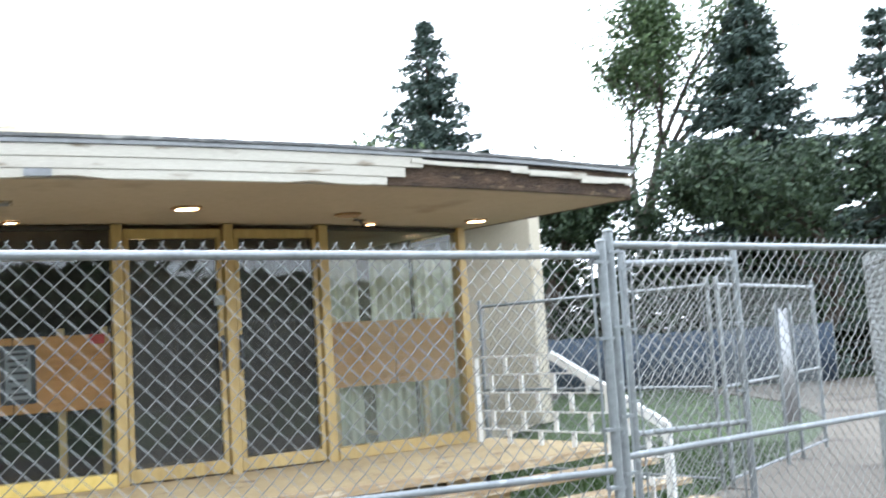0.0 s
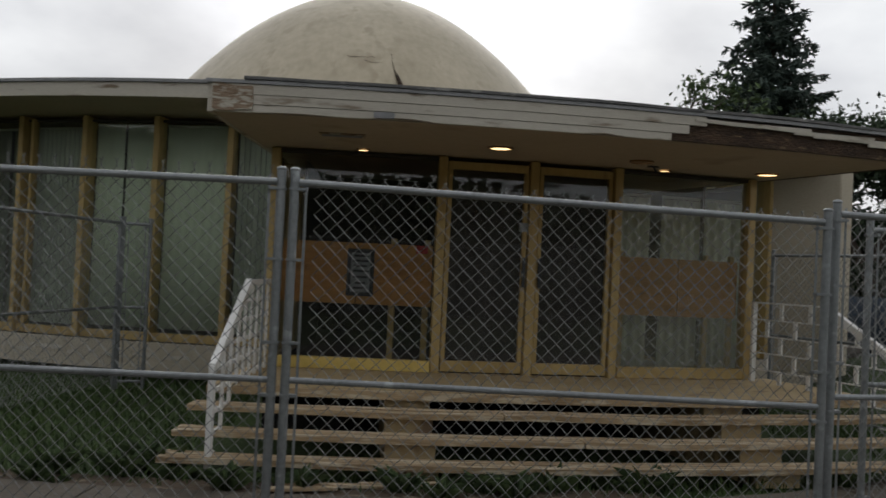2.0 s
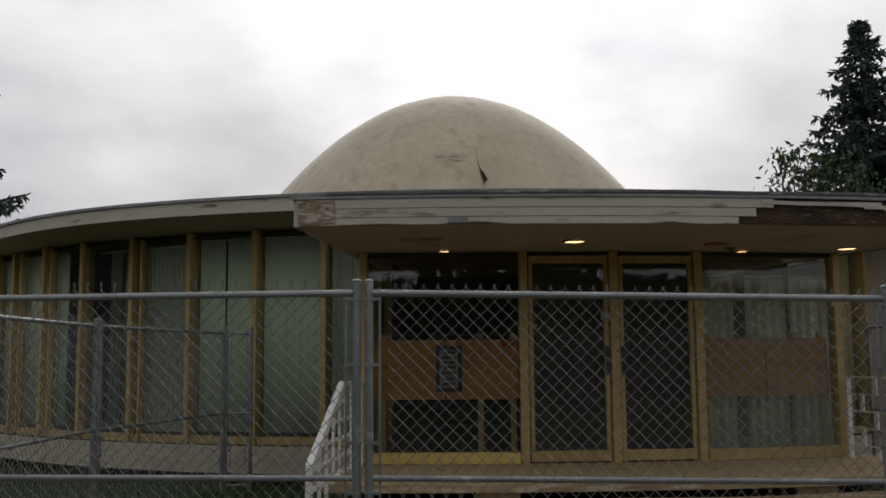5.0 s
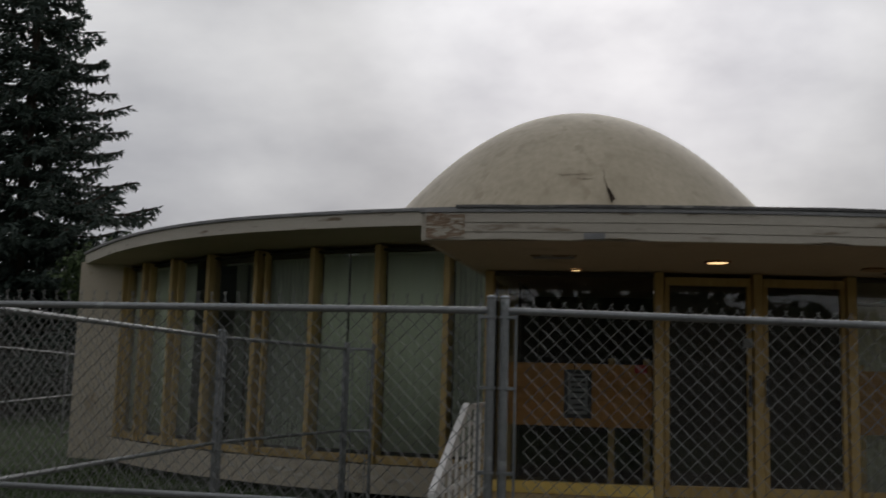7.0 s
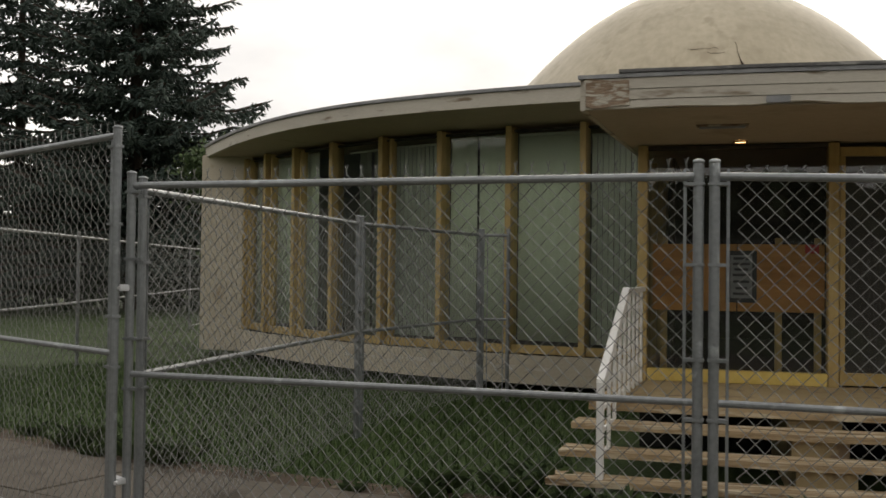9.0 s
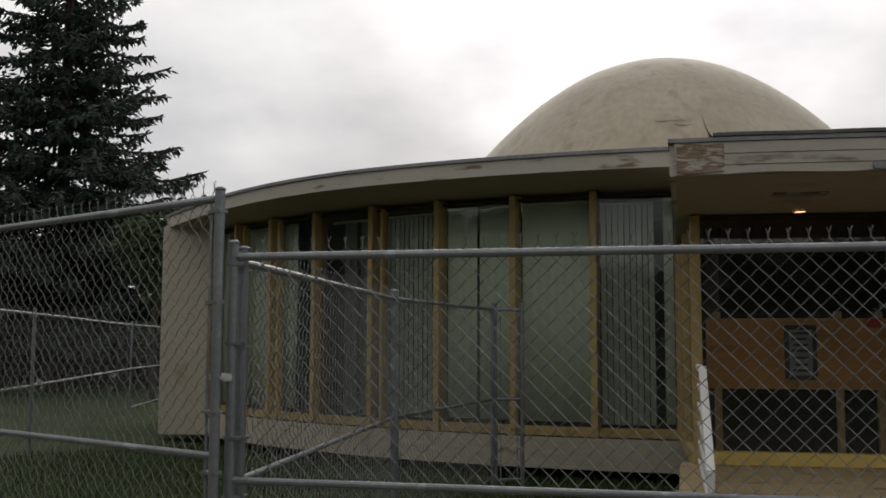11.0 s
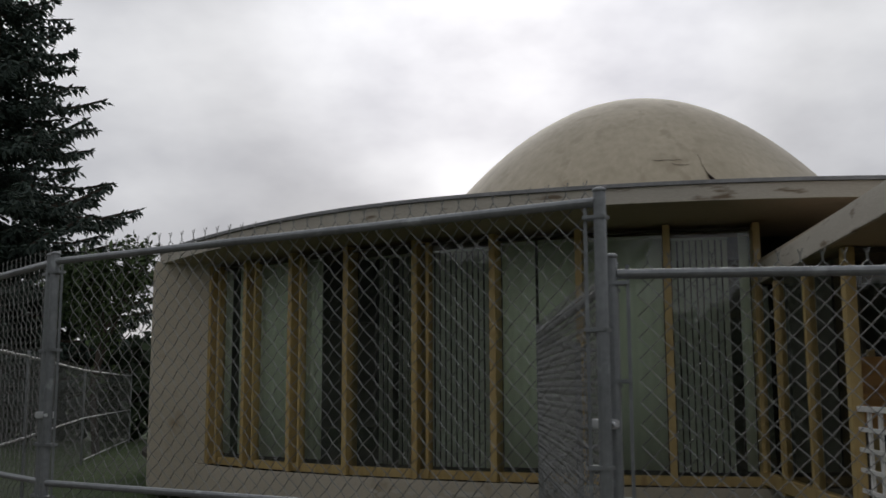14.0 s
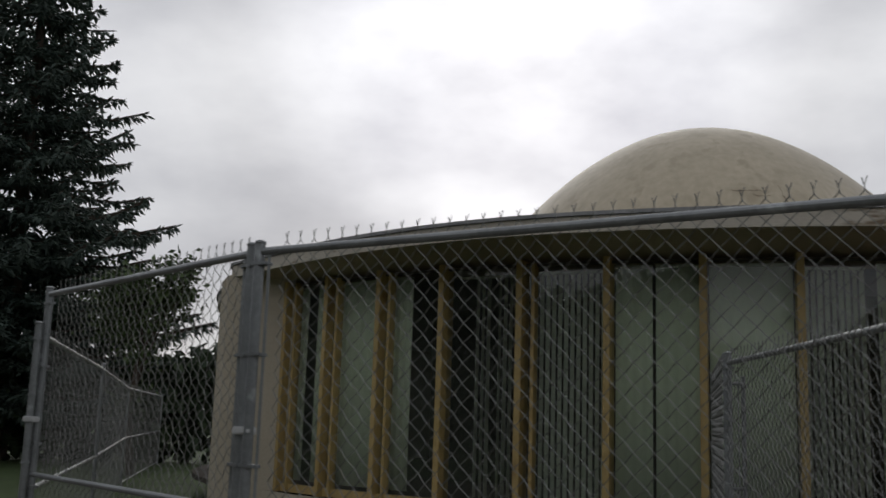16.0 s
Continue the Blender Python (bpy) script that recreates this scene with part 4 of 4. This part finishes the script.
spruce((-19.4, 24.0, 0), 19.5, 6.3, 3, "tall dark blue-green spruce behind the fence", levels=52, droop=0.2, fine=1.2)
spruce((-26.0, 27.0, 0), 16.5, 6.0, 8, "dark spruce in the row behind the fence", levels=38)
spruce((-23.5, 18.0, 0), 12.0, 4.2, 9, "shorter dark spruce in the row behind the fence", levels=34)
spruce((15.35, 25.0, 0), 13.9, 4.6, 5, "slender dark spruce behind the roof", levels=60, fine=1.3)
spruce((21.6, 14.6, 0), 12.2, 5.0, 6, "broad dark spruce beside the fenced lawn", levels=58, fine=1.3)
spruce((26.2, 13.4, 0), 11.6, 4.2, 7, "dark spruce at the edge of the lawn", levels=38)
leafy("broadleaf_tree", (20.0, 18.8, 0), 12.8, 4.6, 11, "open-crowned broadleaf tree among the spruces", M_LEAF, 0.25, 170, 150, 0.11)
leafy("broadleaf_tree", (10.9, 21.5, 0), 8.1, 3.0, 12, "small broadleaf tree showing over the roof", M_LEAF, 0.3, 80, 30, 0.13)
leafy("broadleaf_tree", (-13.6, 17.6, 0), 5.2, 2.6, 13, "small green broadleaf tree behind the fence", M_LEAF, 0.25, 130, 70, 0.11)
leafy("broadleaf_tree", (14.5, 15.0, 0), 6.2, 3.6, 14, "low dark broadleaf tree beside the building", M_HEDGE, 0.2, 170, 170, 0.11)
leafy("broadleaf_tree", (18.0, 11.0, 0), 6.0, 3.6, 15, "low dark broadleaf tree behind the fence", M_HEDGE, 0.2, 170, 170, 0.11)
leafy("broadleaf_tree", (24.0, 9.0, 0), 6.5, 4.0, 16, "low dark broadleaf tree behind the fence", M_HEDGE, 0.2, 170, 170, 0.11)
# trees across the street, seen only as dark shapes in the glass
spruce((-9.0, -34.0, 0), 15.0, 4.2, 21, "dark spruce across the street", levels=30, fine=0.6)
spruce((4.0, -38.0, 0), 17.0, 4.6, 22, "dark spruce across the street", levels=30, fine=0.6)
spruce((14.0, -33.0, 0), 13.0, 4.2, 23, "dark spruce across the street", levels=30, fine=0.6)


def hedge(x0, y0, x1, y1, h, d, seed, n, size=1.0, label="dense dark green hedge behind the lawn"):
    rnd = random.Random(seed)
    v, f = [], []
    for _ in range(n):
        s = rnd.random()
        top = h * (0.75 + 0.25 * noise.noise((s * 14, seed, 0)) + 0.1 * rnd.random())
        c = Vector((x0 + (x1 - x0) * s + rnd.gauss(0, d), y0 + (y1 - y0) * s + rnd.gauss(0, d), top * rnd.random() ** 0.7))
        a = Vector((rnd.gauss(0, 1), rnd.gauss(0, 1), rnd.gauss(0, 1))).normalized()
        b = a.orthogonal().normalized()
        w = (0.16 + 0.14 * rnd.random()) * size
        k = len(v)
        v.extend(tuple(q) for q in (c - a * w, c + b * w * 0.6, c + a * w, c - b * w * 0.6))
        f.append((k, k + 1, k + 2, k + 3))
    ob = raw("hedge", v, f, M_HEDGE)
    return tagged(ob, label, "hedge", kind="stuff")


hedge(8.0, 22.0, 34.0, 6.0, 4.6, 0.7, 31, 16000)
hedge(-40.0, 20.0, -12.0, 26.0, 4.0, 0.7, 32, 14000)
hedge(-48.0, -30.0, -46.0, 22.0, 12.5, 0.9, 34, 15000, 2.4, "tall dark hedge and trees at the end of the lawn")
hedge(-60.0, -27.0, -15.0, -27.0, 10.5, 0.9, 33, 13000, 2.4, "tall dark hedge and trees across the street")
hedge(-15.0, -27.0, 60.0, -27.0, 5.6, 0.9, 35, 11000, 2.2, "dark hedge across the street")

# sheets by the far fences; the blue one is added as hazy shade
def screen(p0, p1, z0, z1, mat, name, label):
    p0, p1 = Vector((*p0, 0)), Vector((*p1, 0))
    ob = thing(name, p0, label=label, category="screen")
    nrm = (p1 - p0).cross(Vector((0, 0, 1))).normalized()
    n = max(4, int((p1 - p0).length / 0.15))
    v, f = [], []
    for i in range(n + 1):
        c = p0.lerp(p1, i / n)
        for off in (0.0, 0.006):
            for z in (z0, z1 - 0.05 * math.sin(i * 0.9) ** 2):
                v.append(tuple(c + nrm * (off + 0.03 * math.sin(i * 0.7 + z)) + Vector((0, 0, z))))
    for i in range(n):
        b, d = 4 * i, 4 * i + 4
        f += [(b, d, d + 1, b + 1), (b + 2, b + 3, d + 3, d + 2), (b + 1, d + 1, d + 3, b + 3), (b, b + 2, d + 2, d)]
    raw("fabric", v, f, mat, ob, smooth=True)
    for c in (p0, p1):
        part("post", tube(bmesh.new(), c, c + Vector((0, 0, z1 + 0.05)), 0.024, 10), M_STEEL, ob)


# added screen: paints the blue shade in front of the hedge
screen((10.5, 15.0), (18.5, 9.5), 0.05, 1.5, M_BLUE, "blue_shade_screen", "dark blue added screen standing for the hazy shade along the lawn")
screen((7.0, -0.15), (7.5, 0.12), 0.45, 1.75, M_FLASH, "grey_sheet", "pale grey sheet tied to the fence")

# grass blades near the fence
rnd = random.Random(41)
v, f = [], []
for _ in range(42000):
    a = rnd.uniform(-50, 34)
    r = math.sqrt(rnd.uniform(10.5 ** 2, (paving_edge(a) - 0.05) ** 2))
    if S0 - 0.3 < a < S1 + 0.3 and r < 16.3:
        continue
    c = polar(r, a, -0.03)
    h = rnd.uniform(0.05, 0.13) * (1.5 if r > paving_edge(a) - 0.35 and rnd.random() < 0.4 else 1)
    q = rnd.random() * 6.28
    s = Vector((math.cos(q), math.sin(q), 0)) * rnd.uniform(0.004, 0.010)
    t = Vector((rnd.gauss(0, 1), rnd.gauss(0, 1), 0)) * h * 0.35
    k = len(v)
    v.extend(tuple(p) for p in (c - s, c + s, c + t + Vector((0, 0, h))))
    f.append((k, k + 1, k + 2))
tagged(raw("grass", v, f, M_BLADE), "short green grass blades of the lawn", "grass", kind="stuff")

# loose bits in front of the steps
rnd = random.Random(52)
for x, y, l, a in ((-1.15, -2.62, 0.75, 4), (-0.65, -2.55, 0.6, -3), (-1.35, -2.75, 0.5, 12)):
    ob = thing("loose_plank", (x, y, 0), label="short weathered plank lying on the ground", category="plank", group="loose planks")
    bm = block(bmesh.new(), pose(x, y, 0.03, 0, rnd.uniform(-2, 2), a), l, 0.085, 0.022, 0.003)
    for v in bm.verts:
        v.co.x += 0.02 * noise.noise(v.co * 9)
    part("board", bm, M_TREAD, ob)


def weed(x, y, h, seed):
    rnd = random.Random(seed)
    v, f = [], []
    for _ in range(46):
        q = rnd.random() * 6.28
        out = Vector((math.cos(q), math.sin(q), 0))
        L = h * rnd.uniform(0.5, 1.0)
        w = L * 0.11
        s_ = Vector((-out.y, out.x, 0)) * w
        base = Vector((x, y, -0.02)) + out * rnd.uniform(0, 0.06)
        mid = base + out * L * rnd.uniform(0.2, 0.5) + Vector((0, 0, L * 0.65))
        tip = base + out * L * rnd.uniform(0.5, 1.0) + Vector((0, 0, L * rnd.uniform(0.5, 0.95)))
        k = len(v)
        v.extend(tuple(p) for p in (base, mid - s_, tip, mid + s_))
        f.extend(((k, k + 1, k + 2), (k, k + 2, k + 3)))
    ob = thing("weed", (x, y, 0), label="leafy green weed growing beside the steps", category="weed", group="weeds")
    raw("leaf_tuft", v, f, M_LEAF, ob)


for i in range(34):
    a = rnd.uniform(-30, 15)
    p = polar(GR - rnd.uniform(0.0, 0.35), a)
    weed(p.x, p.y, rnd.uniform(0.12, 0.3), 100 + i)
for i in range(10):
    p = polar(rnd.uniform(15.7, 16.3), S0 - rnd.uniform(0.2, 1.2))
    weed(p.x, p.y, rnd.uniform(0.15, 0.3), 200 + i)

# bright couplers that clamp the taller panels to their neighbours
for x, y, z in ((-4.565, -4.25, 1.46), (-4.565, -4.25, 0.42), (-7.245, -2.53, 1.46), (-8.96, -0.58, 1.46)):
    ob = thing("fence_coupler", (x, y, z), label="bright zinc coupler clamping two fence posts", category="coupler", group="fence couplers")
    part("clamp_body", block(bmesh.new(), pose(x, y, z, 0, 0, -32), 0.10, 0.062, 0.035, 0.006), M_ZINC, ob)
    bm = tube(bmesh.new(), (x + 0.02, y - 0.035, z), (x + 0.03, y - 0.075, z), 0.009, 8)
    part("bolt", bm, M_ZINC, ob)
# flat louvre let into the porch soffit
lp = polar(15.13, -4.7, 2.74)
ob = thing("soffit_vent", lp, label="flat painted metal louvre in the porch soffit", category="vent")
part("frame", block(bmesh.new(), pose(lp.x, lp.y, 2.742, 0, 0, -4), 0.40, 0.16, 0.014, 0.003), M_ROTLIGHT, ob)
for k in range(4):
    part("slat", block(bmesh.new(), pose(lp.x, lp.y - 0.045 + 0.03 * k, 2.733, 25, 0, -4), 0.35, 0.02, 0.006), M_FLASH, ob)
# small bracket left under the porch soffit
bp = polar(14.35, 7.6, 2.725)
ob = thing("soffit_bracket", bp, label="small dark metal bracket under the porch soffit", category="bracket")
part("plate", block(bmesh.new(), pose(bp.x, bp.y, 2.738, 0, 0, 20), 0.10, 0.06, 0.012, 0.003), M_INK, ob)
part("hook", bar(bmesh.new(), (bp.x, bp.y, 2.735), (bp.x + 0.03, bp.y - 0.02, 2.68), 0.02, 0.02), M_INK, ob)
# flaking white paint on the skirt wall
rnd = random.Random(77)
for i in range(16):
    a = -33 + i * 1.15 + rnd.uniform(-0.4, 0.4)
    z = 0.36 - 0.06 * rnd.random()
    w = rnd.uniform(0.10, 0.30)
    bm = bmesh.new()
    n_ = 9
    ps = []
    for k in range(n_):
        q = 2 * math.pi * k / n_
        rr = rnd.uniform(0.6, 1.1)
        ps.append(bm.verts.new(polar(11.025, a + math.degrees(w * 0.5 * rr * math.cos(q) / 11), z + 0.035 * rr * math.sin(q))))
    bm.faces.new(ps)
    bmesh.ops.solidify(bm, geom=bm.faces[:], thickness=0.003)
    part("paint_flake", bm, M_FASCIA, house)
